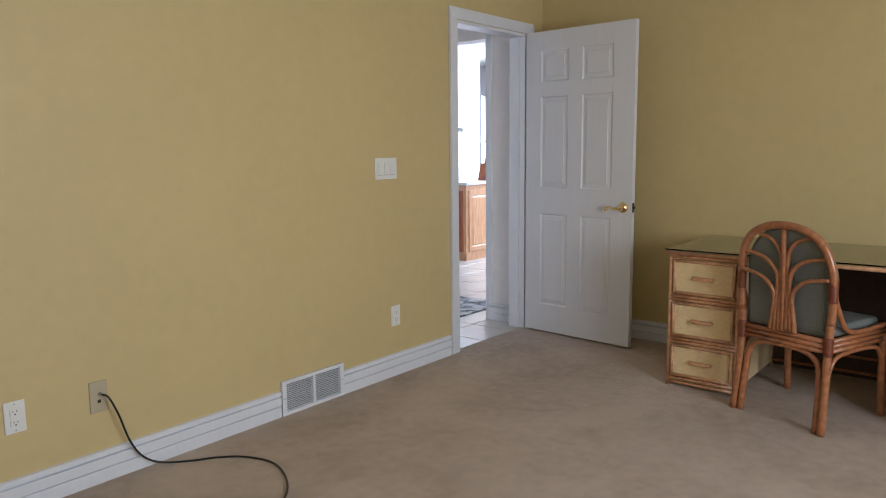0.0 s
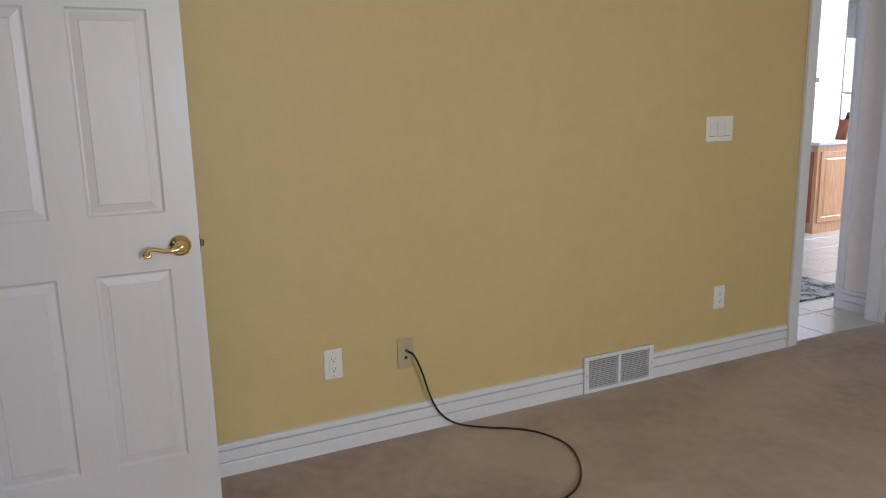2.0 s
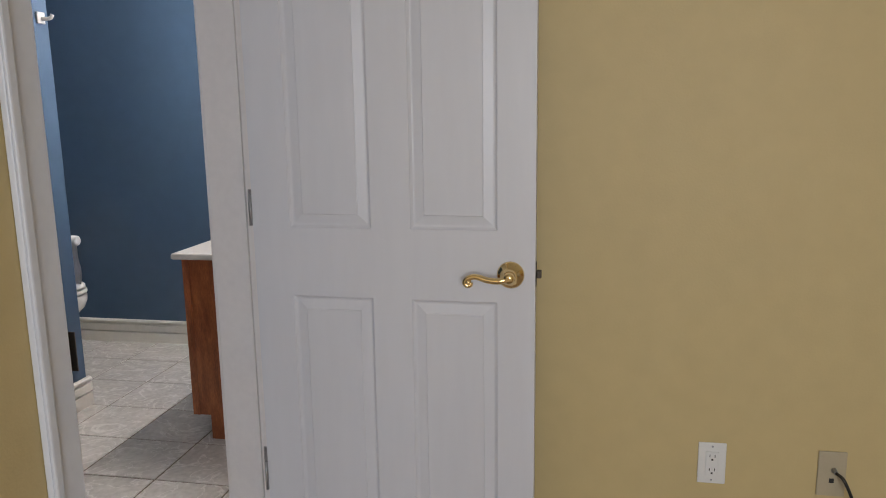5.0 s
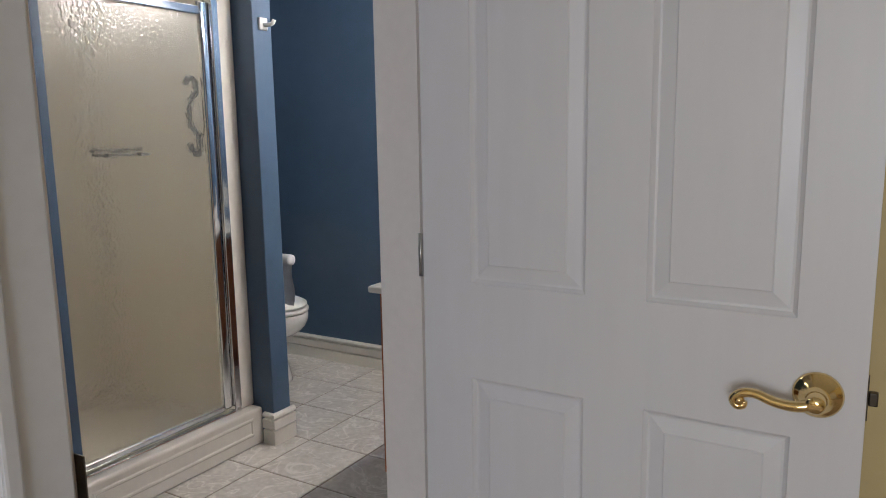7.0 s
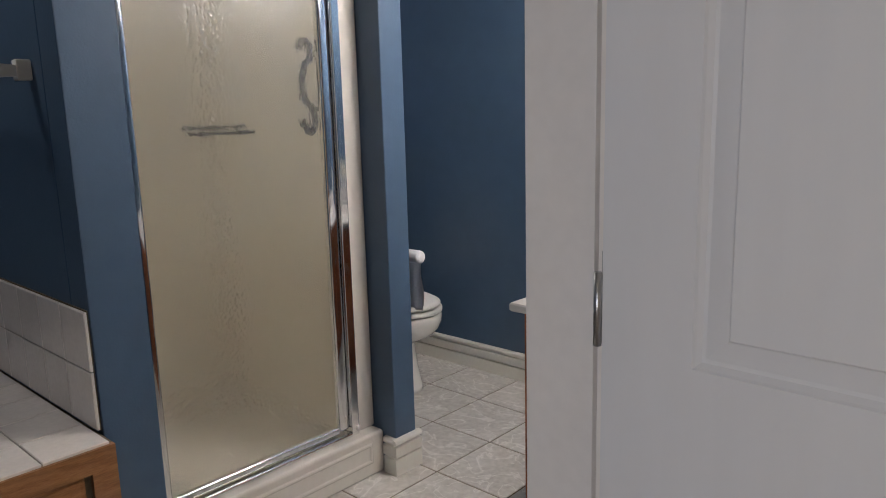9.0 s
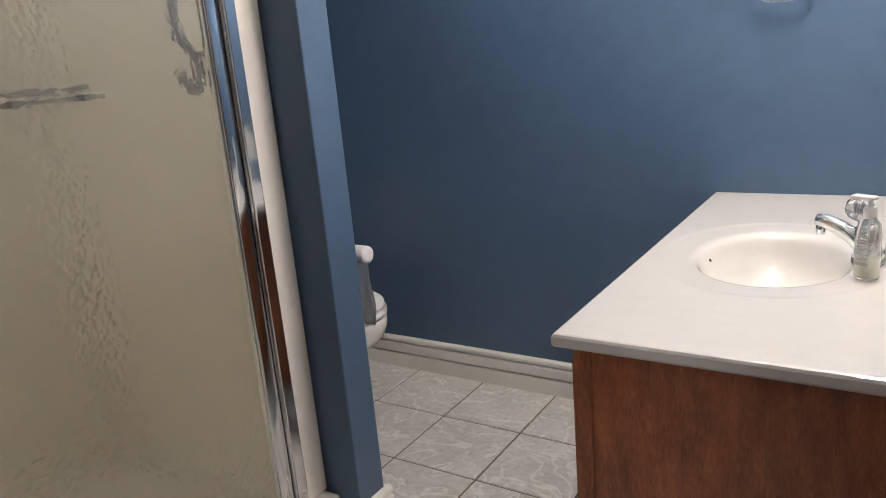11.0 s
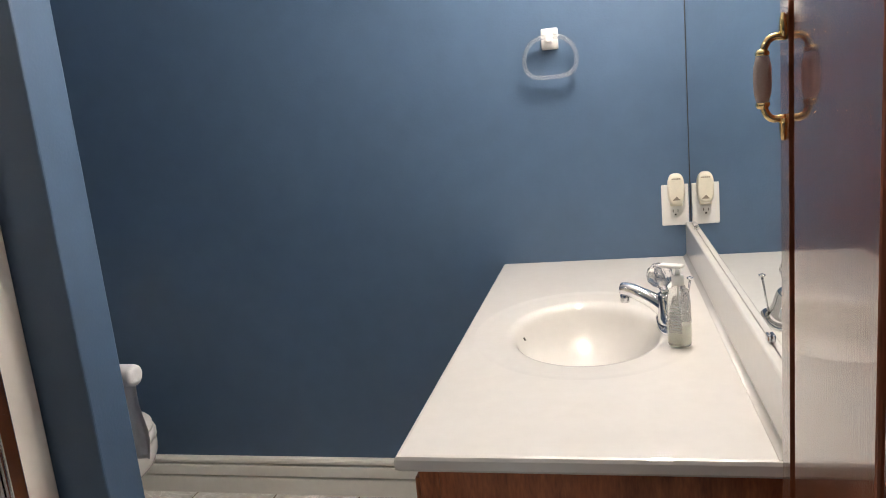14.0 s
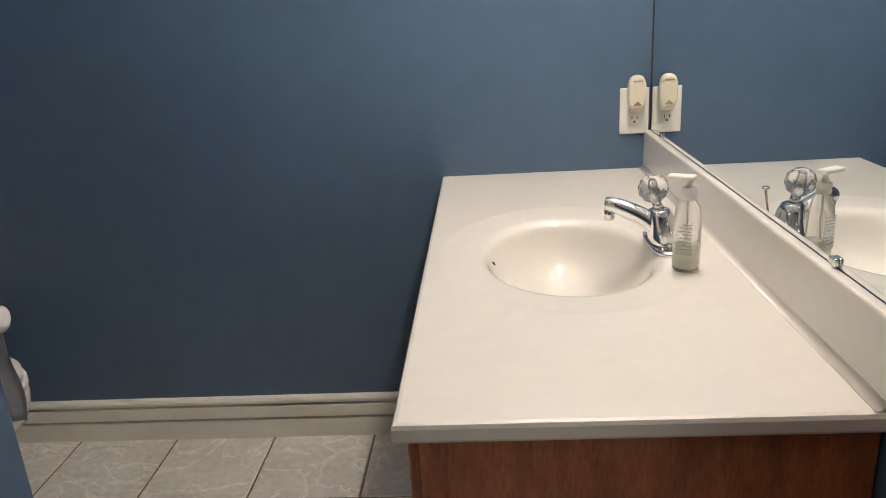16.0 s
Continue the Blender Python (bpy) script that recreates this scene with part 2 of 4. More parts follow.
# ---- mesh helpers ----
def box(bm, x0, x1, y0, y1, z0, z1):
    v = [bm.verts.new((x, y, z)) for x in (x0, x1) for y in (y0, y1) for z in (z0, z1)]
    return [bm.faces.new([v[i] for i in q]) for q in ((0, 1, 3, 2), (4, 6, 7, 5), (0, 4, 5, 1), (2, 3, 7, 6), (0, 2, 6, 4), (1, 5, 7, 3))]


def boxes(*rows, bevel=0.0, seg=2):
    bm = bmesh.new()
    for r in rows:
        box(bm, *r)
    if bevel:
        bmesh.ops.bevel(bm, geom=bm.edges[:], offset=bevel, segments=seg, affect="EDGES", profile=0.5)
    return bm


def ring_basis(d):
    d = d.normalized()
    a = d.cross(Vector((0, 0, 1)) if abs(d.z) < 0.9 else Vector((1, 0, 0))).normalized()
    return a, d.cross(a)


def tube(pts, r, seg=10, bm=None):
    """A swept round bar through the points; r is one radius or one for each point."""
    bm = bm or bmesh.new()
    pts = [Vector(p) for p in pts]
    rs = r if isinstance(r, (list, tuple)) else [r] * len(pts)
    a, _ = ring_basis(pts[1] - pts[0])
    rings = []
    for i, p in enumerate(pts):
        d = (pts[min(i + 1, len(pts) - 1)] - pts[max(i - 1, 0)]).normalized()
        a = (a - d * a.dot(d)).normalized()
        b = d.cross(a)
        rings.append([bm.verts.new(p + (a * math.cos(q) + b * math.sin(q)) * rs[i]) for q in [2 * math.pi * k / seg for k in range(seg)]])
    for u, w in zip(rings, rings[1:]):
        for k in range(seg):
            f = bm.faces.new((u[k], u[(k + 1) % seg], w[(k + 1) % seg], w[k]))
            f.smooth = True
    bm.faces.new(rings[0][::-1])
    bm.faces.new(rings[-1])
    return bm


def smooth_path(pts, n=6):
    """Catmull-Rom through the points."""
    p = [Vector(q) for q in pts]
    p = [p[0] * 2 - p[1]] + p + [p[-1] * 2 - p[-2]]
    out = []
    for i in range(1, len(p) - 2):
        for k in range(n):
            t = k / n
            a, b, c, d = p[i - 1], p[i], p[i + 1], p[i + 2]
            out.append(0.5 * ((2 * b) + (c - a) * t + (2 * a - 5 * b + 4 * c - d) * t * t + (3 * b - a - 3 * c + d) * t ** 3))
    return out + [p[-2]]


def lathe(profile, seg=24, bm=None, m=None):
    """Radius and height pairs turned round z, then moved by m."""
    bm = bm or bmesh.new()
    m = m or Matrix()
    rings = [[bm.verts.new(m @ Vector((r * math.cos(2 * math.pi * k / seg), r * math.sin(2 * math.pi * k / seg), z))) for k in range(seg)] for r, z in profile]
    for u, w in zip(rings, rings[1:]):
        for k in range(seg):
            f = bm.faces.new((u[k], u[(k + 1) % seg], w[(k + 1) % seg], w[k]))
            f.smooth = True
    bm.faces.new(rings[0][::-1])
    bm.faces.new(rings[-1])
    return bm


def loft(rings, bm=None, cap=True, smooth=True):
    bm = bm or bmesh.new()
    vs = [[bm.verts.new(p) for p in r] for r in rings]
    n = len(vs[0])
    for u, w in zip(vs, vs[1:]):
        for k in range(n):
            f = bm.faces.new((u[k], u[(k + 1) % n], w[(k + 1) % n], w[k]))
            f.smooth = smooth
    if cap:
        bm.faces.new(vs[0][::-1])
        bm.faces.new(vs[-1])
    return bm


def oval(cx, cy, z, rx, ry, n=40, power=2.0):
    out = []
    for k in range(n):
        a = 2 * math.pi * k / n
        c, s = math.cos(a), math.sin(a)
        out.append((cx + rx * math.copysign(abs(c) ** (2 / power), c), cy + ry * math.copysign(abs(s) ** (2 / power), s), z))
    return out


def extrude(profile, p0, p1, out):
    """A moulding: (distance from the wall, height) pairs run from p0 to p1; out is the way out of the wall."""
    o = Vector(out)
    return loft([[Vector(p) + o * d + Vector((0, 0, h)) for d, h in profile] for p in (p0, p1)], smooth=False)


def thing(name, m=None, label="", category="", group="", kind=""):
    ob = new(name)
    ob.matrix_world = m or Matrix()
    return tagged(ob, label, category, group, kind)


def part(name, bm, mat, parent=None, label="", flat=True):
    bmesh.ops.recalc_face_normals(bm, faces=bm.faces[:])
    me = bpy.data.meshes.new(name)
    bm.to_mesh(me)
    bm.free()
    me.materials.append(mat)
    ob = new(name, me)
    if parent:
        ob.parent = parent
    return tagged(ob, label)


def struct(name, bm, mat, label="", category=""):
    return tagged(part(name, bm, mat), label, category, kind="structure")


# ---- structure ----
H = 2.44
FB = -0.018            # tile level of the bathroom, below the carpet
XB = 0.045             # bedroom face of the west wall
WB = -0.115            # bathroom face of the wall shared with the bedroom
YC = 1.858             # bathroom end wall
DY0, DY1, DH = -0.883, -0.020, 2.045   # bathroom doorway
HX0, HX1 = 3.845, 4.635                # hall doorway
XD = 4.84              # desk wall

struct("floor", boxes((XB, XD, -5.2, 0.0, -0.1, 0.0), (HX0, HX1, 0.0, 0.03, -0.1, 0.0)), CARPET, "worn beige carpet with faint stains in the bedroom", "carpet")
struct("ceiling", boxes((WB, XD, -5.2, 0.12, H, H + 0.1)), CEIL, "plain white bedroom ceiling", "ceiling")
struct("wall_north", boxes((XB, HX0, 0, 0.12, 0, H), (HX1, XD, 0, 0.12, 0, H), (HX0, HX1, 0, 0.12, DH, H)), YELLOW, "yellow painted bedroom wall with the hall doorway", "wall")
struct("wall_east", boxes((XD, XD + 0.12, -5.2, 0.12, 0, H)), YELLOW, "yellow painted wall behind the desk", "wall")
struct("wall_south", boxes((WB, 0.75, -5.32, -5.2, 0, H), (2.65, XD + 0.12, -5.32, -5.2, 0, H), (0.75, 2.65, -5.32, -5.2, 0, 0.8), (0.75, 2.65, -5.32, -5.2, 2.1, H)), YELLOW, "yellow painted wall with the bedroom window", "wall")


def two_sided(name, rows, x0, x1, m0, m1, label):
    """A wall along y with another paint on each face."""
    mid = (x0 + x1) / 2
    w = thing(name, None, label, "wall", kind="structure")
    part("bedroom_face", boxes(*[(mid, x1, *r) for r in rows]), m1, w)
    part("bathroom_face", boxes(*[(x0, mid, *r) for r in rows]), m0, w)


two_sided("wall_west", ((-5.2, DY0, FB, H), (DY1, 0.0, FB, H), (DY0, DY1, DH, H)), WB, XB, BLUE, YELLOW, "wall between bedroom and bathroom, yellow and blue")
struct("wall_bath_east", boxes((WB, XB, 0.0, YC + 0.12, FB, H)), BLUE, "blue wall behind vanity and mirror", "wall")
struct("wall_bath_north", boxes((-2.5, WB, YC, YC + 0.12, FB, H)), BLUE, "dark blue painted bathroom end wall", "wall")
struct("wall_bath_west", boxes((-2.5, -2.38, -2.0, YC, FB, H)), BLUE, "blue bathroom wall behind toilet and tub", "wall")
struct("wall_bath_south", boxes((-2.5, WB, -2.12, -2.0, FB, H)), BLUE, "blue wall at the end of the bathroom", "wall")
struct("ceiling_bath", boxes((-2.5, WB, -2.12, YC + 0.12, H, H + 0.1)), CEIL, "white bathroom ceiling", "ceiling")
struct("wall_wing", boxes((-2.38, -1.32, 0.828, 0.930, FB, H), bevel=0.004), BLUE, "blue wing wall between shower and toilet", "wall")
struct("wall_shower_south", boxes((-2.38, -1.4245, -0.165, -0.049, FB, H), (-1.424, -1.32, -0.165, -0.022, FB, H), bevel=0.003), BLUE, "blue wall between tub and shower", "wall")

# hall and kitchen beyond the doorway
struct("wall_hall_east", boxes((4.70, 4.84, 0.12, 0.37, 0, H)), CREAM, "cream hall wall beside the doorway", "wall")
struct("wall_hall_west", boxes((3.0, 3.12, 0.12, 5.2, 0, H)), CREAM, "cream hall wall", "wall")
struct("wall_hall_header", boxes((4.70, 4.84, 0.386, 3.049, 2.06, H - 0.002)), CREAM, "cream header over the kitchen opening", "wall")
struct("wall_kitchen_north", boxes((3.0, 8.28, 3.05, 3.17, 0, H)), WHITE, "bright white kitchen wall", "wall")
struct("wall_kitchen_far", boxes((8.28, 9.2, 3.6, 3.72, 0, H)), CREAM, "pale wall beyond the kitchen opening", "wall")
struct("wall_kitchen_east", boxes((9.2, 9.32, -0.5, 0.9, 0, H), (9.2, 9.32, 2.5, 4.72, 0, H), (9.2, 9.32, 0.9, 2.5, 0, 0.9), (9.2, 9.32, 0.9, 2.5, 2.2, H)), WHITE, "white kitchen wall with a window opening", "wall")
struct("wall_kitchen_south", boxes((4.96, 9.2, -0.5, -0.38, 0, H)), WHITE, "white kitchen wall", "wall")
struct("ceiling_hall", boxes((3.0, 9.32, 0.12, 4.72, H, H + 0.1), (4.96, 9.32, -0.5, 0.12, H, H + 0.1)), CEIL, "white hall ceiling", "ceiling")

BASE = ((0, 0), (0.014, 0), (0.014, 0.048), (0.012, 0.052), (0.003, 0.053), (0.003, 0.060), (0.0165, 0.061), (0.0165, 0.096), (0.0145, 0.099), (0.003, 0.100), (0.003, 0.108), (0.0165, 0.109), (0.0165, 0.118), (0.012, 0.125), (0, 0.128))


def baseboard(p0, p1, out, mat=None, foot=0.0):
    struct("baseboard", extrude([(d, h if h else foot) for d, h in BASE], p0, p1, out), mat or WHITE, "white moulded baseboard along the wall", "baseboard")


baseboard((XB, 0, 0), (2.438, 0, 0), (0, -1, 0))
baseboard((2.846, 0, 0), (HX0 - 0.076, 0, 0), (0, -1, 0))
baseboard((XD, -5.2, 0), (XD, -0.0, 0), (-1, 0, 0))
baseboard((XB, -5.2, 0), (XB, DY0 - 0.075, 0), (1, 0, 0))
baseboard((4.70, 0.12, 0), (4.70, 0.35, 0), (-1, 0, 0))
T = WARMLITWHITE
baseboard((-2.38, YC, -0.008), (-0.63, YC, -0.008), (0, -1, 0), T, FB + 0.008)
baseboard((-1.320, 0.828, -0.008), (-1.372, 0.828, -0.008), (0, -1, 0), T, FB + 0.008)
baseboard((-1.32, 0.812, -0.008), (-1.32, 0.946, -0.008), (1, 0, 0), T, FB + 0.008)
baseboard((-1.320, 0.930, -0.008), (-2.38, 0.930, -0.008), (0, 1, 0), T, FB + 0.008)


def door_trim(name, along, a0, a1, top, near, far, w=0.068, tight=0.0, deep=0.018, back=0.0, hide=0.0):
    """Casing on both faces, jambs and stops of a doorway. along: 'x' or 'y'; near, far: the wall's faces."""
    t = thing(name, None, "white painted door casing and jamb", "door frame", kind="structure")

    def put(nm, u0, u1, v0, v1, z0, z1, bev=0.003):
        # jambs and the bathroom side take the white tinted by warm light
        paint = WARMLITJAMB if along == "y" and (nm in ("jamb", "stop", "head_jamb", "jamb_return") or v0 < WB) else WHITE
        r = (u0, u1, v0, v1, z0, z1) if along == "x" else (v0, v1, u0, u1, z0, z1)
        part(nm, boxes(r, bevel=bev), paint, t)
    lo, hi = min(near, far), max(near, far)
    for f, s in ((lo, -1), (hi, 1)):
        for (u0, u1) in ((a0 - w, a0 + 0.008), (a1 - 0.008 - (deep - 0.018 if s > 0 else -hide), a1 + (tight if s > 0 and tight else w))):
            if hide and s < 0 and u0 > a0:
                put("casing", a1 - 0.006, u1, f - 0.015, f - 0.0035, FB, top + 0.002, 0.003)
                put("jamb_return", a1 - 0.002, u0 - 0.001, f - 0.003, f + back - 0.001, 0, top, 0.001)
                continue
            put("casing", u0, u1, *sorted((f + s * 0.001, f + s * 0.014)), 0, top + 0.002)
            e0, e1 = (u0, u0 + 0.02) if u0 < a0 - 0.01 else (u1 - 0.02, u1)
            put("backband", e0, e1, *sorted((f + s * 0.014, f + s * 0.021)), 0, top + 0.05, 0.004)
        put("head_casing", a0 - w, a1 + (tight if s > 0 and tight else w), *sorted((f + s * 0.001, f + s * 0.014)), top + 0.002, top + 0.07)
    put("jamb", a0 - 0.0, a0 + 0.018, lo, hi, 0, top, 0.001)
    put("jamb", a1 - deep, a1, lo + back, hi, 0, top, 0.001)
    put("head_jamb", a0 + 0.018, a1 - deep, lo, hi, top - 0.018, top, 0.001)
    s0, s1 = (lo, hi - 0.032) if along == "y" else (lo + 0.04, hi)
    put("stop", a0 + 0.018, a0 + 0.026, s0, s1, 0, top - 0.018, 0.001)
    put("stop", a1 - deep - 0.011, a1 - deep, s0 + back, s1, 0, top - 0.018, 0.001)
    return t


bath_trim = door_trim("door_frame_1", "y", DY0, DY1, DH, XB, WB, tight=0.018, deep=0.055, back=0.027, hide=0.045)
door_trim("door_frame_2", "x", HX0, HX1, DH, 0.0, 0.12)
struct("trim", boxes((4.69, 4.705, 0.33, 0.37, 0, 2.1), (4.69, 4.84, 0.37, 0.385, 0, 2.1), bevel=0.003), WHITE, "white corner trim of the kitchen opening", "trim")


# ---- six-panel doors ----
def rosette_and_lever(parent, x, z, face, flip):
    """Brass lever on one face of a leaf; face: its y, out: the way it points."""
    s = 1 if face > 0 else -1
    h = thing("door_handle")
    h.parent = parent
    m = Matrix.Translation((x, face, z)) @ Matrix.Rotation(-s * math.pi / 2, 4, "X")
    part("rosette", lathe(((0.033, 0), (0.034, 0.004), (0.031, 0.008), (0.026, 0.0095), (0.024, 0.013), (0.017, 0.017), (0.013, 0.03), (0.0135, 0.05), (0.011, 0.054), (0.004, 0.056)), 28, None, m), BRASS, h, "polished brass rosette")
    f = face + s * 0.046
    pts = smooth_path([(x, f, z), (x - 0.022, f + s * 0.004, z - 0.006), (x - 0.05, f + s * 0.003, z - 0.005), (x - 0.078, f, z + 0.002), (x - 0.097, f, z - 0.001), (x - 0.107, f, z - 0.011), (x - 0.102, f, z - 0.02), (x - 0.093, f, z - 0.0185), (x - 0.092, f, z - 0.012)], 5)
    n = len(pts)
    part("lever", tube(pts, [0.0085 - 0.0035 * i / n for i in range(n)], 10), BRASS, h, "curled brass lever")
    part("curl", lathe(((0.002, -0.007), (0.0065, -0.005), (0.008, 0), (0.0065, 0.005), (0.002, 0.007)), 12, None, Matrix.Translation((x - 0.0985, f, z - 0.0115)) @ Matrix.Rotation(math.pi / 2, 4, "X")), BRASS, h)
    if flip:
        part("thumb_turn", boxes((x - 0.009, x + 0.009, f + s * 0.008, f + s * 0.013, z - 0.003, z + 0.003)), BRASS, h)


def panel_door(name, m, w, label, hinge_edge, px):
    """Leaf with its hinge at the origin, along +x; y is its thickness."""
    d = thing(name, m, label, "door", kind="structure")
    t, h = 0.0175, 2.03
    pz = ((0.19, 0.82), (1.0, 1.605), (1.70, 1.905))
    rows = [(0, px[0][0], -t, t, 0, h), (px[1][1], w, -t, t, 0, h), (px[0][1], px[1][0], -t, t, 0, h)]
    zs = [0] + [z for p in pz for z in p] + [h]
    for a, b in px:
        rows += [(a, b, -t, t, zs[i], zs[i + 1]) for i in (0, 2, 4, 6)]
    part("leaf", boxes(*rows), DOORWHITE, d)
    prof = ((0, 0), (0.002, -0.003), (0.007, -0.0075), (0.011, -0.008), (0.034, -0.0035), (0.0365, -0.0012))
    for a, b in px:
        for z0, z1 in pz:
            for s in (-1, 1):
                rings = [[(a + i, s * (t + q), z0 + i), (b - i, s * (t + q), z0 + i), (b - i, s * (t + q), z1 - i), (a + i, s * (t + q), z1 - i)] for i, q in prof]
                bm = loft(rings, cap=False, smooth=False)
                bm.verts.ensure_lookup_table()
                bm.faces.new(bm.verts[-4:])
                part("panel", bm, DOORWHITE, d)
    rosette_and_lever(d, w - 0.06, 0.892, -t, True)
    rosette_and_lever(d, w - 0.06, 0.892, t, False)
    part("latch_plate", boxes((w + 0.0004, w + 0.002, -0.012, 0.012, 0.862, 0.922), bevel=0.0004), BRONZE, d, "dark latch plate")
    part("latch_bolt", boxes((w + 0.002, w + 0.014, -0.007, 0.006, 0.882, 0.902), bevel=0.002), BRONZE, d)
    for z in (0.30, 1.045, 1.80):
        hg = thing("hinge")
        hg.parent = d
        part("hinge_leaf", boxes((-0.0025, -0.0005, -t + 0.002, t - 0.002, z - 0.040, z + 0.040), bevel=0.0008), STEEL, hg, "grey steel hinge leaf")
        part("knuckle", lathe(((0.0045, z - 0.041), (0.0045, z + 0.041)), 10, None, Matrix.Translation((-0.004, hinge_edge * (t + 0.003), 0))), STEEL, hg)
    return d


bath_leaf = panel_door("door_1", pose(0.071, -0.149, 0.006, 0, 0, -1.2), 0.735, "white six-panel bathroom door standing open", -1, ((0.102, 0.321), (0.423, 0.642)))
panel_door("door_2", Matrix.Translation((4.622, -0.026, 0.012)) @ Matrix.Rotation(math.atan2(-0.812, -0.062), 4, "Z"), 0.812, "white six-panel bedroom door standing open", 1, ((0.118, 0.335), (0.440, 0.665)))
# hinge leaves let into the bathroom jamb
for z in (0.305, 1.055, 1.815):
    part("jamb_hinge", boxes((0.018, 0.056, DY1 - 0.0568, DY1 - 0.0548, z - 0.040, z + 0.040), bevel=0.0008), STEEL, bath_trim, "grey steel hinge leaf")
part("strike_plate", boxes((0.020, 0.0615, DY0 + 0.0178, DY0 + 0.0200, 0.86, 0.93), bevel=0.0005), BRONZE, bath_trim, "dark brass strike plate")

# ---- bathroom ----
def pull_handle(parent, m, length=0.095):
    """Brass bow pull with a porcelain grip; stands off along local -x, upright."""
    h = thing("pull_handle")
    h.parent = parent
    h.matrix_world = m
    a = length / 2
    for s in (1, -1):
        pts = smooth_path([(0, 0, s * a), (-0.012, 0, s * a), (-0.018, 0, s * (a - 0.006)), (-0.021, 0, s * (a - 0.016))], 5)
        part("bow", tube(pts, 0.0038, 10), BRASS, h, "polished brass bow")
        part("foot", loft([oval(-0.002, 0, s * a, 0.004, 0.007, 12), oval(-0.002, 0, s * (a + 0.009), 0.004, 0.0055, 12), oval(-0.002, 0, s * (a + 0.016), 0.0035, 0.004, 12), oval(-0.002, 0, s * (a + 0.022), 0.002, 0.003, 12)]), BRASS, h)
        part("collar", lathe(((0.0065, 0), (0.007, 0.003), (0.005, 0.006)), 14, None, Matrix.Translation((-0.021, 0, s * 0.0225)) @ Matrix.Rotation(0 if s > 0 else math.pi, 4, "X")), BRASS, h)
    part("grip", lathe(((0.006, -0.022), (0.0082, -0.013), (0.0088, 0), (0.0082, 0.013), (0.006, 0.022)), 18, None, Matrix.Translation((-0.021, 0, 0))), PORCELAIN, h, "pinkish white porcelain grip")


CT = 0.768
CX0, CX1, CY0 = -0.666, WB, 0.642
vanity = thing("vanity_cabinet", None, "reddish stained oak vanity cabinet on tiled floor", "vanity")
for nm, r in (("side_panel", (-0.625, WB - 0.004, 0.678, 0.696, 0.085, 0.742)), ("side_panel", (-0.625, WB - 0.004, YC - 0.023, YC - 0.005, 0.085, 0.742)), ("bottom_panel", (-0.625, WB - 0.004, 0.696, YC - 0.023, 0.085, 0.10)), ("back_panel", (WB - 0.014, WB - 0.004, 0.696, YC - 0.023, 0.10, 0.742))):
    part(nm, boxes(r), VANITYWOOD, vanity)
part("face_frame", boxes((-0.640, -0.625, 0.675, 0.715, 0.085, 0.742), (-0.640, -0.625, 0.715, YC - 0.005, 0.70, 0.742), (-0.640, -0.625, 0.715, YC - 0.005, 0.085, 0.12), (-0.640, -0.625, 1.245, 1.285, 0.12, 0.70)), VANITYWOOD, vanity)
part("end_stile", boxes((-0.640, -0.610, 0.6735, 0.6775, 0.085, 0.742), bevel=0.001), VANITYWOOD, vanity)
part("toe_kick", boxes((-0.565, WB - 0.004, 0.678, YC - 0.005, FB, 0.085)), VANITYWOOD, vanity)
for y0, y1, hy in ((0.705, 1.255, 1.215), (1.275, 1.825, 1.315)):
    dr = part("cabinet_door", boxes((-0.658, -0.6405, y0, y1, 0.11, 0.70), bevel=0.004), VANITYWOOD, vanity)
    rings = [[(-0.6585 - q, y0 + i, 0.11 + i), (-0.6585 - q, y1 - i, 0.11 + i), (-0.6585 - q, y1 - i, 0.70 - i), (-0.6585 - q, y0 + i, 0.70 - i)] for i, q in ((0.05, 0), (0.056, 0.003), (0.062, -0.002), (0.08, 0.003))]
    part("raised_panel", loft(rings, smooth=False), VANITYWOOD, dr)
    pull_handle(vanity, Matrix.Translation((-0.659, hy, 0.56)))

top = thing("countertop", None, "glossy off-white cultured marble vanity top with oval basin", "countertop")
bm = bmesh.new()
N, bx, by = 72, -0.405, 1.215
ang = [2 * math.pi * k / N for k in range(N)]


def rect_pt(a, x0, x1, y0, y1, z):
    c, s = math.cos(a), math.sin(a)
    f = min([(x1 - bx) / c if c > 1e-6 else 9, (x0 - bx) / c if c < -1e-6 else 9, (y1 - by) / s if s > 1e-6 else 9, (y0 - by) / s if s < -1e-6 else 9])
    return (bx + c * f, by + s * f, z)


def snapped(x0, x1, y0, y1, z):
    pts = [rect_pt(a, x0, x1, y0, y1, z) for a in ang]
    for cx in (x0, x1):
        for cy in (y0, y1):
            k = min(range(N), key=lambda i: (pts[i][0] - cx) ** 2 + (pts[i][1] - cy) ** 2)
            pts[k] = (cx, cy, z)
    return pts


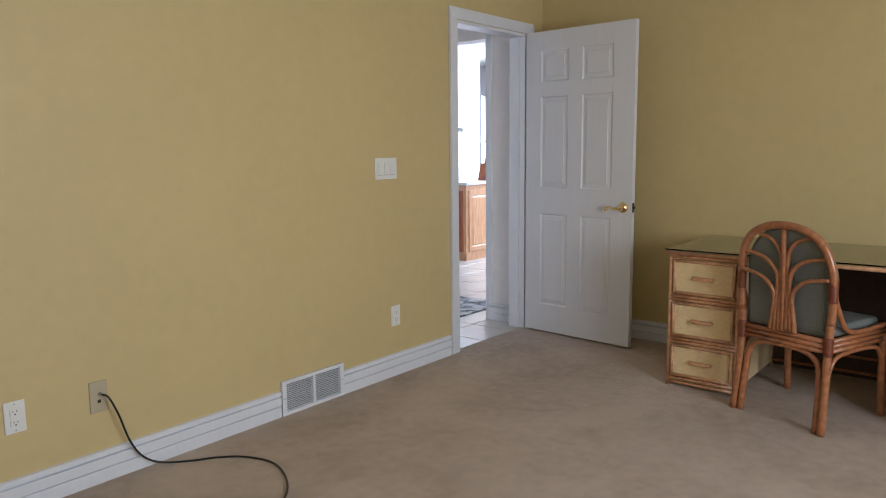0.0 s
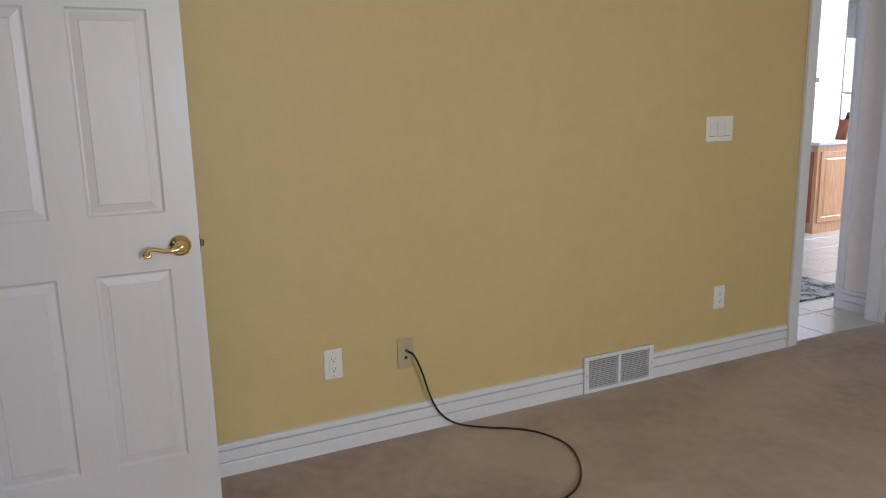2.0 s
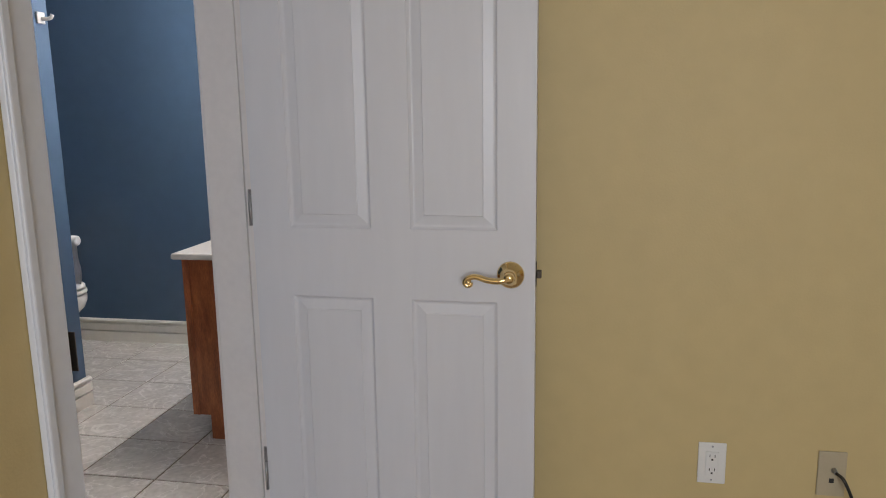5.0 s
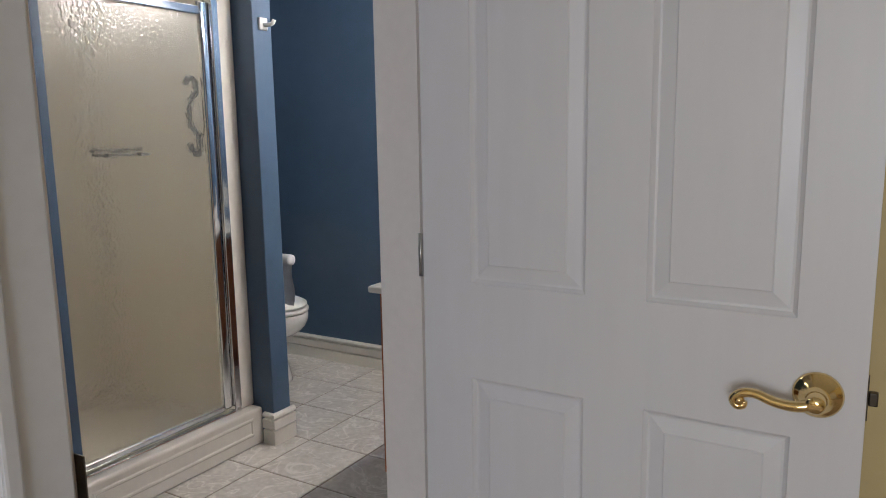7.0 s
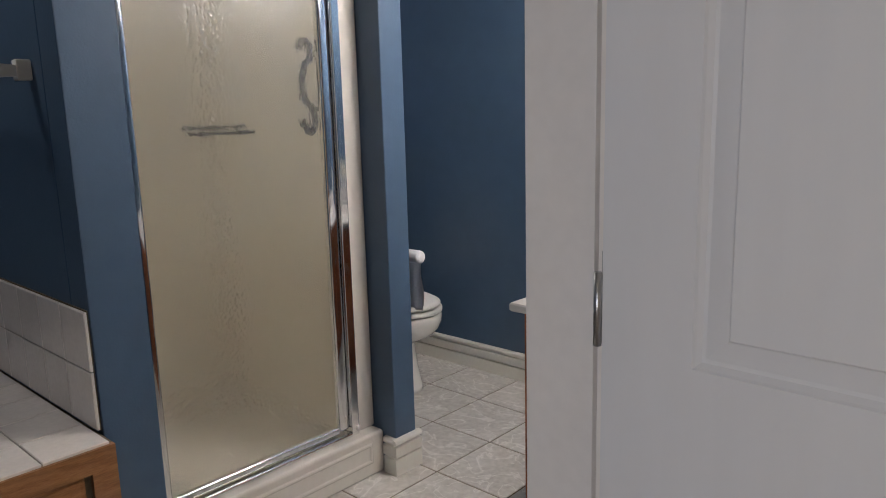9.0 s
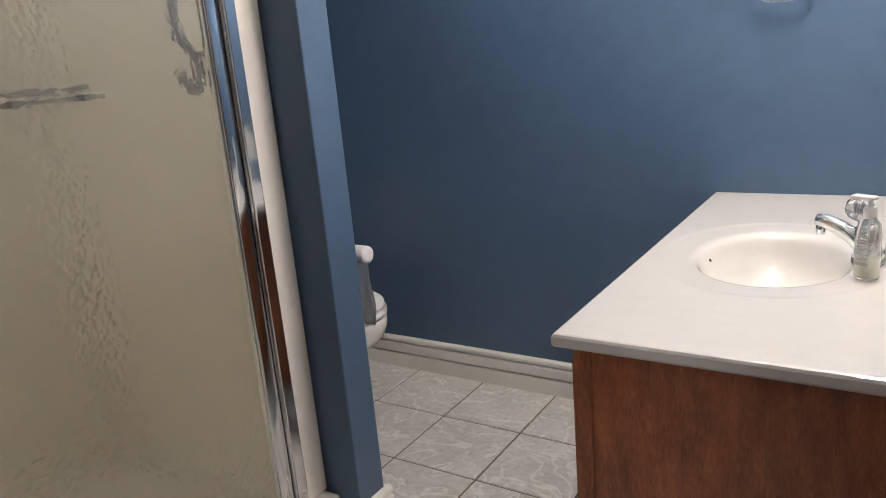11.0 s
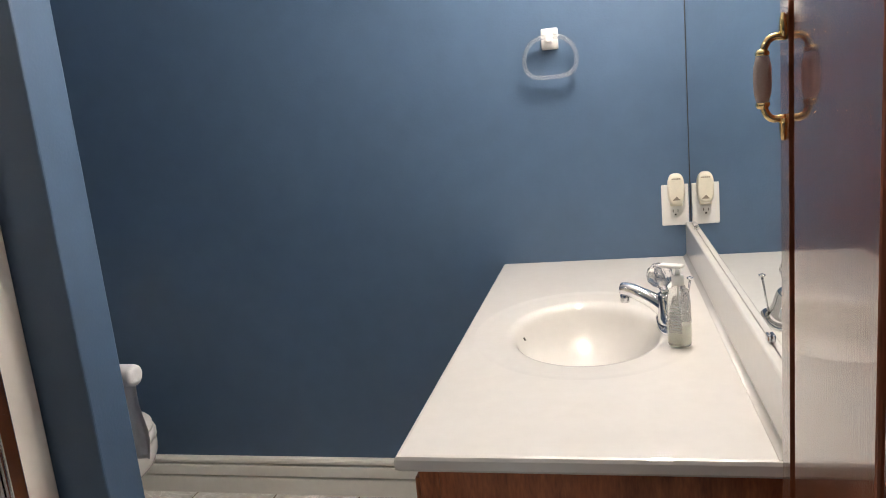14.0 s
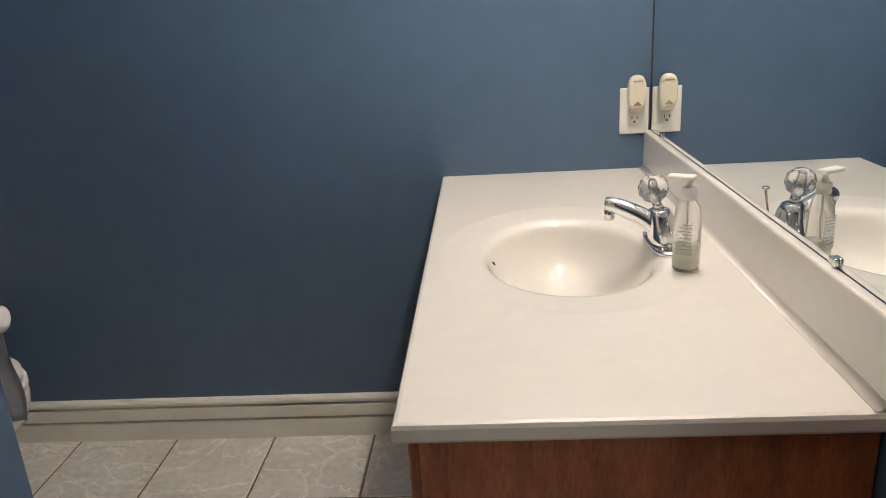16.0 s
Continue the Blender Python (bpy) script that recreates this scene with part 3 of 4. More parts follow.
X1, Y1 = WB - 0.003, YC - 0.003
rings = [snapped(CX0 + 0.004, X1, CY0 + 0.004, Y1, CT - 0.025), snapped(CX0, X1, CY0, Y1, CT - 0.020), snapped(CX0, X1, CY0, Y1, CT - 0.006),
         snapped(CX0 + 0.0025, X1, CY0 + 0.0025, Y1, CT - 0.0015), snapped(CX0 + 0.007, X1, CY0 + 0.007, Y1, CT)]
for sx, sy, dz in ((0.235, 0.29, 0), (0.226, 0.281, -0.0013), (0.214, 0.268, -0.0020), (0.170, 0.222, -0.0034), (0.161, 0.211, -0.005), (0.153, 0.201, -0.0105), (0.148, 0.195, -0.018), (0.144, 0.190, -0.027), (0.137, 0.183, -0.043), (0.12, 0.168, -0.075), (0.085, 0.12, -0.11), (0.04, 0.055, -0.127), (0.02, 0.022, -0.13)):
    rings.append([(bx + sx * math.cos(a), by + sy * math.sin(a), CT + dz) for a in ang])
slab = loft(rings, bm, cap=False)
slab.verts.ensure_lookup_table()
slab.faces.new(slab.verts[-N:])
for i, f in enumerate(slab.faces):
    f.smooth = i >= 5 * N
part("slab", slab, MARBLE, top)
part("backsplash", boxes((X1 - 0.018, X1, CY0, Y1, CT + 0.001, CT + 0.1), bevel=0.005, seg=3), MARBLE, top)
cove = extrude([(0, 0)] + [(0.011 * (1 - math.sin(math.pi * i / 32)), 0.011 * (1 - math.cos(math.pi * i / 32))) for i in range(17)], (X1 - 0.018, CY0 + 0.004, CT), (X1 - 0.018, Y1, CT), (-1, 0, 0))
for f in cove.faces:
    f.normal_update()
    f.smooth = abs(f.normal.x) > 0.01 and abs(f.normal.z) > 0.01
part("cove", cove, MARBLE, top)
part("drain", lathe(((0.021, CT - 0.1305), (0.021, CT - 0.127), (0.014, CT - 0.126), (0.012, CT - 0.122), (0.003, CT - 0.121)), 20, None, Matrix.Translation((bx, by, 0))), CHROME, top, "chrome drain")
part("overflow_slot", loft([oval(0, 0, 0, 0.004, 0.002, 12), oval(0, 0, 0.003, 0.004, 0.002, 12)]), DARK, top).matrix_world = pose(bx - 0.137, by + 0.03, CT - 0.033, 0, 62, 0)

fa = thing("faucet", pose(-0.238, 1.235, CT - 0.003), "chrome single-lever basin faucet with a clear faceted knob", "faucet")
part("base_plate", loft([oval(0.012, 0, 0, 0.034, 0.078, 32, 3), oval(0.012, 0, 0.005, 0.034, 0.078, 32, 3), oval(0.011, 0, 0.008, 0.031, 0.074, 32, 3)]), CHROME, fa)
part("valve_body", loft([oval(0.010, 0, 0.0082, 0.030, 0.060, 32, 2.6), oval(0.008, 0, 0.020, 0.027, 0.044, 32, 2.4), oval(0.005, 0, 0.036, 0.024, 0.031, 32, 2.2), oval(0.002, 0, 0.056, 0.022, 0.024, 32), oval(0, 0, 0.066, 0.019, 0.020, 32), oval(0, 0, 0.069, 0.014, 0.015, 32)]), CHROME, fa)
sp = smooth_path([(0.0, 0, 0.028), (-0.022, 0.010, 0.046), (-0.05, 0.023, 0.060), (-0.073, 0.034, 0.068), (-0.089, 0.042, 0.069)], 6)
part("spout", tube(sp, [0.0195 - 0.006 * i / len(sp) for i in range(len(sp))], 14), CHROME, fa)
part("aerator", lathe(((0.009, 0.040), (0.0105, 0.045), (0.0105, 0.066)), 16, None, Matrix.Translation((-0.083, 0.039, 0))), CHROME, fa)
part("knob_stem", tube([(0, 0, 0.064), (-0.008, 0.003, 0.084)], [0.010, 0.008], 14), CHROME, fa)
kn = bmesh.new()
bmesh.ops.create_icosphere(kn, subdivisions=2, radius=0.0275, matrix=Matrix.Translation((-0.012, 0.004, 0.105)))
part("faceted_knob", kn, CLEAR, fa, "clear faceted acrylic knob")
part("knob_core", tube([(-0.0085, 0.003, 0.085), (-0.011, 0.004, 0.1), (-0.014, 0.004, 0.117)], [0.006, 0.008, 0.005], 10), CHROME, fa)
rod = part("pop_up_rod", tube([(0.036, 0.0, 0.012), (0.048, 0.003, 0.094)], 0.0022, 8), CHROME, fa)
part("rod_knob", lathe(((0.002, 0), (0.0065, 0.002), (0.007, 0.005), (0.003, 0.007)), 12, None, Matrix.Translation((0.048, 0.003, 0.093))), CHROME, rod)

bo = thing("soap_bottle", pose(-0.226, 1.098, CT + 0.0005, 0, 0, 62), "half-empty clear pump bottle of pale hand soap on vanity", "bottle")
part("bottle", loft([oval(0, 0, z, rx, ry, 28, 2.6) for z, rx, ry in ((0, 0.0155, 0.020), (0.004, 0.017, 0.0215), (0.05, 0.017, 0.022), (0.085, 0.0165, 0.0215), (0.105, 0.014, 0.019), (0.115, 0.011, 0.012), (0.118, 0.010, 0.010), (0.124, 0.010, 0.010))]), BOTTLE, bo, "clear plastic bottle")
part("soap", loft([oval(0, 0, z, rx, ry, 24, 2.6) for z, rx, ry in ((0.003, 0.0142, 0.0185), (0.006, 0.0155, 0.020), (0.042, 0.0155, 0.0205))]), SOAP, bo, "pale soap")
part("collar", lathe(((0.0115, 0.118), (0.0115, 0.134), (0.009, 0.137)), 18), PLASTIC, bo)
part("pump_stem", lathe(((0.0045, 0.137), (0.0045, 0.153)), 10), PLASTIC, bo)
part("pump_head", boxes((-0.010, 0.010, -0.010, 0.034, 0.150, 0.157), bevel=0.003), PLASTIC, bo, "white pump head")
part("dip_tube", tube([(0, 0, 0.01), (0, 0, 0.118)], 0.002, 6), PLASTIC, bo)
lab = part("label", boxes((-0.0182, -0.0177, -0.013, 0.013, 0.028, 0.085)), BOTTLE, bo)
for k in range(9):
    part("print_line", boxes((-0.0188, -0.0184, -0.011, 0.011 - 0.004 * (k % 3), 0.034 + k * 0.0055, 0.0362 + k * 0.0055)), LABEL, lab)

mi = thing("wall_mirror", None, "large frameless wall mirror above the vanity", "mirror")
part("pane", boxes((WB - 0.006, WB - 0.001, 0.667, YC - 0.010, CT + 0.1015, 2.0)), MIRROR, mi)
for y0, y1 in ((YC - 0.0098, YC - 0.003), (0.661, 0.6668)):
    part("edge", boxes((WB - 0.007, WB - 0.001, y0, y1, CT + 0.1015, 2.0)), DARK, mi)
for y in (0.82, 1.72):
    part("mirror_clip", boxes((WB - 0.012, WB - 0.006, y - 0.009, y + 0.009, CT + 0.101, CT + 0.113), bevel=0.002), CHROME, mi, "small chrome clip")

lb = thing("vanity_light_bar", None, "brass vanity light bar with lit globe bulbs", "wall lamp")
part("back_plate", boxes((WB - 0.035, WB - 0.002, 0.92, 1.58, 2.05, 2.17), bevel=0.006), CHROME, lb)
for k in range(3):
    y = 1.09 + 0.16 * k
    part("socket", lathe(((0.024, 0), (0.026, 0.02), (0.02, 0.03)), 16, None, Matrix.Translation((WB - 0.036, y, 2.11)) @ Matrix.Rotation(-math.pi / 2, 4, "Y")), CHROME, lb)
    sb = bmesh.new()
    bmesh.ops.create_uvsphere(sb, u_segments=16, v_segments=10, radius=0.045, matrix=Matrix.Translation((WB - 0.108, y, 2.11)))
    part("bulb", sb, BULB, lb, "lit globe bulb")


def outlet(name, m, plate, label, decora=False, kind="duplex", w=0.072, h=0.117):
    """Wall plate in the local xz plane, facing -y."""
    o = thing(name, m, label, "outlet" if kind != "switch" else "light switch", "wall outlets" if kind == "duplex" else "")
    part("plate", boxes((-w / 2, w / 2, -0.006, -0.0005, -h / 2, h / 2), bevel=0.0025), plate, o)
    if kind == "duplex":
        if decora:
            part("insert", boxes((-0.017, 0.017, -0.0085, -0.0062, -0.034, 0.034), bevel=0.001), plate, o)
        for z in (0.0195, -0.0195):
            f = part("socket_face", boxes((-0.0145, 0.0145, -0.0095, -0.0087, z - 0.0135, z + 0.0135), bevel=0.0004), plate, o)
            for r in ((-0.0075, -0.0055), (0.0055, 0.0075)):
                part("slot", boxes((*r, -0.0102, -0.0096, z - 0.001, z + 0.007)), DARK, f)
            part("ground_hole", boxes((-0.0025, 0.0025, -0.0102, -0.0096, z - 0.010, z - 0.005), bevel=0.0002), DARK, f)
    for z in ((0.048, -0.048) if decora else (0.0,)):
        if kind == "duplex":
            part("screw", lathe(((0.003, 0), (0.0025, 0.001)), 10, None, Matrix.Translation((0, -0.006 if decora else -0.0088, z)) @ Matrix.Rotation(math.pi / 2, 4, "X")), STEEL, o)
    return o


outlet("wall_outlet", pose(-0.162, YC, 0.918), PLASTIC, "white duplex outlet on the blue wall above vanity", w=0.074)
ft = thing("plug_in_freshener", pose(-0.160, YC - 0.010, 0.957), "ivory oval plug-in air freshener in the outlet", "air freshener")
fr = []
for z, s in ((0, 0.95), (0.005, 1.0), (0.016, 1.0), (0.022, 0.93), (0.0245, 0.8)):
    fr.append([(p[0], -z, p[1]) for p in oval(0, 0.008, 0, 0.0228 * s, 0.0445 * s, 32, 2.8)])
part("shell", loft(fr), IVORY, ft)
part("vent_arrow", loft([[(-0.011, q, -0.022), (0.011, q, -0.022), (0, q, -0.011)] for q in (-0.0246, -0.0262)], smooth=False), TAUPE, ft)
for k in range(5):
    part("vent_slit", boxes((-0.010 + k * 0.005 - 0.0016, -0.010 + k * 0.005 + 0.0016, -0.0256, -0.0244, 0.036, 0.040)), TAUPE, ft)
part("plug_body", boxes((-0.017, 0.017, -0.016, -0.0005, -0.040, -0.030), bevel=0.003), IVORY, ft)

tr = thing("towel_ring", pose(-0.484, YC, 1.411), "white post with clear acrylic towel ring on blue wall", "towel ring")
part("post", boxes((-0.0235, 0.0235, -0.010, -0.0005, -0.029, 0.029), bevel=0.004), PLASTIC, tr, "white mounting post")
part("arm", boxes((-0.009, 0.009, -0.05, -0.0102, -0.012, 0.014), bevel=0.004), PLASTIC, tr)
rp = [(-x, -0.036, z) for x, z in ((0, 0.006), (0.034, 0.0), (0.060, -0.020), (0.072, -0.052), (0.068, -0.082), (0.050, -0.100), (0.025, -0.105), (0, -0.105))]
rp = rp + [(-x, y, z) for x, y, z in rp[-2:0:-1]]
rp = smooth_path(rp + rp[:1], 5)
part("ring", tube(rp, 0.0062, 12), CLEAR, tr, "clear acrylic ring")

lc = thing("linen_cabinet", pose(-0.014, 0, 0), "built-in narrow linen cabinet with glossy dark wood door", "cabinet")
part("body", boxes((-0.136, WB + 0.013, 0.165, 0.536, 0.08, 2.12), bevel=0.002), GLOSSWOOD, lc)
cd = part("cabinet_door", boxes((-0.155, -0.137, 0.19, 0.225, 0.11, 2.08), (-0.155, -0.137, 0.491, 0.525, 0.11, 2.08), (-0.155, -0.137, 0.225, 0.491, 0.11, 0.17), (-0.155, -0.137, 0.225, 0.491, 2.02, 2.08)), GLOSSWOOD, lc)
part("groove", boxes((-0.146, -0.1375, 0.225, 0.491, 0.17, 2.02)), GLOSSWOOD, cd)
part("door_panel", boxes((-0.1545, -0.1465, 0.242, 0.475, 0.187, 2.003), bevel=0.003), GLOSSWOOD, cd, "glossy flat wood panel")
pull_handle(lc, Matrix.Translation((-0.1695, 0.502, 1.252)), 0.078)

hk = thing("robe_hook", pose(-1.32, 0.878, 1.712), "white ceramic robe hook on the wing wall", "hook")
part("plate", boxes((0.0005, 0.012, -0.022, 0.022, -0.024, 0.024), bevel=0.004), PLASTIC, hk)
part("prong", tube(smooth_path([(0.012, 0, -0.004), (0.03, 0.006, -0.004), (0.045, 0.012, 0.0), (0.052, 0.016, 0.014)], 5), 0.008, 12), PLASTIC, hk)

ph = thing("paper_holder", pose(-1.435, 0.936, 0.735), "white wall holder with tissue hanging from it", "toilet paper holder")
part("bracket", boxes((-0.10, -0.088, 0.0005, 0.14, -0.016, 0.016), bevel=0.005), PLASTIC, ph)
part("roll", lathe(((0.02, -0.132), (0.024, -0.130), (0.025, -0.05), (0.025, 0.0), (0.023, 0.008), (0.014, 0.0115)), 24, None, Matrix.Translation((0.036, 0.124, 0)) @ Matrix.Rotation(math.pi / 2, 4, "Y")), PAPER, ph, "thin white paper roll")
bm = bmesh.new()
grid = []
for i in range(22):
    row = []
    for k in range(9):
        u, v = k / 8, i / 21
        row.append(bm.verts.new((-0.075 + 0.098 * u, 0.147 + 0.010 * math.sin(v * 7 + u * 3) * v + 0.006 * math.sin(u * 11 + v * 4) * v, 0.0 - 0.215 * v)))
    grid.append(row)
for i in range(21):
    for k in range(8):
        f = bm.faces.new((grid[i][k], grid[i][k + 1], grid[i + 1][k + 1], grid[i + 1][k]))
        f.smooth = True
bmesh.ops.solidify(bm, geom=bm.faces[:], thickness=0.0012)
part("hanging_sheet", bm, PAPER, ph, "crumpled hanging tissue")

to = thing("toilet", pose(-1.694, 1.425, FB), "white china toilet with closed lid beside the blue wall", "toilet")


def egg(z, front, back, half, n=40):
    """Plan of the bowl: rounder behind, longer in front; x is forward."""
    out = []
    for k in range(n):
        a = 2 * math.pi * k / n
        c, s = math.cos(a), math.sin(a)
        out.append((-0.22 + (front * c if c > 0 else back * c), half * s, z))
    return out


part("pedestal", loft([egg(0, 0.115, 0.24, 0.112), egg(0.02, 0.112, 0.24, 0.108), egg(0.12, 0.09, 0.24, 0.09), egg(0.225, 0.078, 0.24, 0.085), egg(0.245, 0.10, 0.24, 0.10), egg(0.262, 0.145, 0.24, 0.13), egg(0.285, 0.185, 0.24, 0.155), egg(0.315, 0.215, 0.237, 0.174), egg(0.35, 0.23, 0.235, 0.182), egg(0.378, 0.232, 0.235, 0.182), egg(0.387, 0.226, 0.23, 0.177)]), CHINA, to)
part("seat", loft([egg(0.391, 0.220, 0.2, 0.173), egg(0.395, 0.234, 0.205, 0.185), egg(0.408, 0.234, 0.205, 0.185), egg(0.413, 0.226, 0.2, 0.178)]), PLASTIC, to)
part("lid", loft([egg(0.418, 0.212, 0.2, 0.166), egg(0.421, 0.226, 0.205, 0.178), egg(0.432, 0.226, 0.205, 0.178), egg(0.444, 0.20, 0.19, 0.155), egg(0.449, 0.12, 0.12, 0.09)]), PLASTIC, to)
part("tank", loft([[(p[0], p[1], z) for p in oval(-0.575, 0, 0, 0.085 + 0.012 * k, 0.19 + 0.02 * k, 36, 5)] for z, k in ((0.375, 0), (0.40, 0.4), (0.68, 1))]), CHINA, to)
part("tank_lid", loft([[(p[0], p[1], z) for p in oval(-0.575, 0, 0, r, q, 36, 5)] for z, r, q in ((0.682, 0.103, 0.217), (0.69, 0.107, 0.222), (0.71, 0.105, 0.22), (0.716, 0.095, 0.21))]), CHINA, to)

# shower
su = thing("shower_stall", None, "cream acrylic shower stall with raised white curb", "shower")
part("back_wall", boxes((-2.375, -2.34, -0.046, 0.826, 0.06, 2.1)), SURROUND, su)
part("side_wall", boxes((-2.339, -1.50, -0.046, -0.026, 0.06, 2.1)), SURROUND, su)
part("side_wall", boxes((-2.339, -1.50, 0.806, 0.826, 0.06, 2.1)), SURROUND, su)
part("pan", boxes((-2.375, -1.50, -0.046, 0.826, FB, 0.055)), ACRYL, su)
part("curb", boxes((-1.50, -1.378, -0.046, 0.826, FB, 0.142), bevel=0.012, seg=4), ACRYL, su)
rib = []
for q, i in ((0.0, 0.0), (0.004, 0.006), (0.004, 0.012), (0.0, 0.018)):
    rib.append([(-1.3785 + q, 0.03 + i, 0.03 + i), (-1.3785 + q, 0.77 - i, 0.03 + i), (-1.3785 + q, 0.77 - i, 0.112 - i), (-1.3785 + q, 0.03 + i, 0.112 - i)])
part("moulded_rib", loft(rib, cap=False, smooth=False), ACRYL, su)
for y0, y1, xf in ((-0.048, -0.013, -1.428), (0.742, 0.8265, -1.428)):
    part("flange", boxes((-1.46, xf, y0, y1, 0.143, 2.08), bevel=0.008, seg=4), ACRYL, su, "rounded acrylic flange")
part("floor_drain", lathe(((0.045, 0.0552), (0.045, 0.058), (0.03, 0.059)), 24, None, Matrix.Translation((-1.72, 0.20, 0))), STEEL, su)

sd = thing("shower_door", None, "chrome-framed shower door with pebbled obscure glass", "shower door")
for y0, y1 in ((-0.0125, 0.0075), (0.708, 0.7415)):
    part("wall_channel", boxes((-1.462, -1.412, y0, y1, 0.144, 1.80), bevel=0.004, seg=3), CHROME, sd, "chrome wall channel")
for y, hw in ((0.0265, 0.0185), (0.6865, 0.021)):
    fr_ = boxes((-1.455, -1.425, y - hw, y + hw, 0.17, 1.785), bevel=0.009, seg=4)
    for f in fr_.faces:
        f.smooth = True
    part("stile", fr_, CHROME, sd, "polished chrome stile")
part("bottom_rail", boxes((-1.452, -1.428, 0.046, 0.665, 0.165, 0.187), bevel=0.004, seg=3), CHROME, sd)
part("sill_track", boxes((-1.47, -1.41, 0.008, 0.7075, 0.1435, 0.158), bevel=0.004, seg=2), CHROME, sd)
part("head_rail", boxes((-1.455, -1.425, 0.046, 0.665, 1.730, 1.765), bevel=0.005, seg=3), CHROME, sd)
gl = part("glass", boxes((-1.4425, -1.4375, 0.036, 0.674, 0.183, 1.735)), OBSCURE, sd, "pebbled obscure glass")
gl.visible_shadow = False
hn = thing("shower_hook_rail", pose(0, -0.035, 0), "dark S-shaped metal hanger inside the shower", "hanger")
part("bar", tube(smooth_path([(-1.49, 0.665, 1.475), (-1.49, 0.680, 1.50), (-1.49, 0.705, 1.495), (-1.49, 0.712, 1.455), (-1.49, 0.685, 1.42), (-1.49, 0.672, 1.37), (-1.49, 0.678, 1.32), (-1.49, 0.708, 1.285), (-1.49, 0.714, 1.24), (-1.49, 0.700, 1.212), (-1.49, 0.678, 1.225), (-1.49, 0.665, 1.25)], 4), 0.0115, 10), TRAYMETAL, hn)
part("wall_mount", boxes((-1.496, -1.484, 0.72, 0.8475, 1.28, 1.292)), TRAYMETAL, hn)
sc = thing("soap_tray", None, "dark wire soap tray fixed inside the shower glass", "soap dish")
part("tray", boxes((-1.52, -1.462, 0.235, 0.43, 1.215, 1.224), bevel=0.002), TRAYMETAL, sc)
part("rim", tube([(-1.522, 0.23, 1.236), (-1.522, 0.435, 1.236)], 0.006, 8), TRAYMETAL, sc)
for y in (0.25, 0.38):
    part("suction_mount", boxes((-1.462, -1.4426, y - 0.006, y + 0.006, 1.214, 1.226)), TRAYMETAL, sc)

# tub deck
tb = thing("tub_surround", None, "tiled tub deck with honey oak front panels", "bathtub surround")
part("deck_base", boxes((-2.378, -1.262, -1.95, -0.169, FB, 0.498)), GROUT, tb)
part("front_frame", boxes((-1.262, -1.247, -1.95, -0.169, 0.44, 0.498), (-1.262, -1.247, -1.95, -0.169, FB, 0.09), *[(-1.262, -1.247, y - 0.06, y, 0.09, 0.44) for y in (-0.169, -0.78, -1.37, -1.89)]), OAK, tb, "honey oak front frame")
for y0, y1 in ((-0.72, -0.244), (-1.31, -0.84)):
    rings = [[(-1.2615 + q, y0 + i, 0.09 + i), (-1.2615 + q, y1 - i, 0.09 + i), (-1.2615 + q, y1 - i, 0.44 - i), (-1.2615 + q, y0 + i, 0.44 - i)] for i, q in ((0, 0.001), (0.006, 0.004), (0.012, 0.004), (0.04, 0.011))]
    part("oak_panel", loft(rings, smooth=False), OAK, tb)


def tile_mesh(w, d, h, name, mat):
    bm = boxes((0, w, 0, d, 0, h))
    bmesh.ops.bevel(bm, geom=[e for e in bm.edges if all(v.co.z > h / 2 for v in e.verts)], offset=0.002, segments=1, affect="EDGES")
    me = bpy.data.meshes.new(name)
    bm.to_mesh(me)
    bm.free()
    me.materials.append(mat)
    return me


def lay(me, name, parent, m):
    ob = new(name, me)
    ob.parent = parent
    ob.matrix_world = m
    return ob


P = 0.1525
dt = tile_mesh(P - 0.003, P - 0.003, 0.008, "tile", WALLTILE)
for i in range(7):
    for k in range(8):
        lay(dt, "tile", tb, Matrix.Translation((-1.252 - P * (i + 1), -0.177 - P * (k + 1), 0.4985)))
# tile splash on the wall over the tub
sp_ = thing("tile_splash", None, "glazed white wall tiles above the tub deck", "wall tiles", kind="structure")
part("bed", boxes((-2.37, -1.325, -0.1695, -0.1665, 0.508, 0.816)), GROUT, sp_)
for i in range(7):
    for k in range(2):
        lay(dt, "tile", sp_, Matrix.Translation((-1.325 - P * (i + 1) + 0.003, -0.1698, 0.510 + P * k)) @ Matrix.Rotation(math.pi / 2, 4, "X"))
bar = thing("towel_bar", None, "white towel bar on blue wall above tub", "towel bar")
for x in (-1.50, -2.1):
    part("post", boxes((x - 0.016, x + 0.016, -0.20, -0.1655, 1.365, 1.415), bevel=0.004), PLASTIC, bar)
    part("arm", loft([[(x + u, y, 1.388 + v) for u, v in ((-a, -a), (a, -a), (a, a), (-a, a))] for y, a in ((-0.2, 0.013), (-0.245, 0.016), (-0.262, 0.016))], smooth=False), PLASTIC, bar)
part("bar", tube([(-2.1, -0.245, 1.388), (-1.5, -0.245, 1.388)], 0.009, 12), PLASTIC, bar)

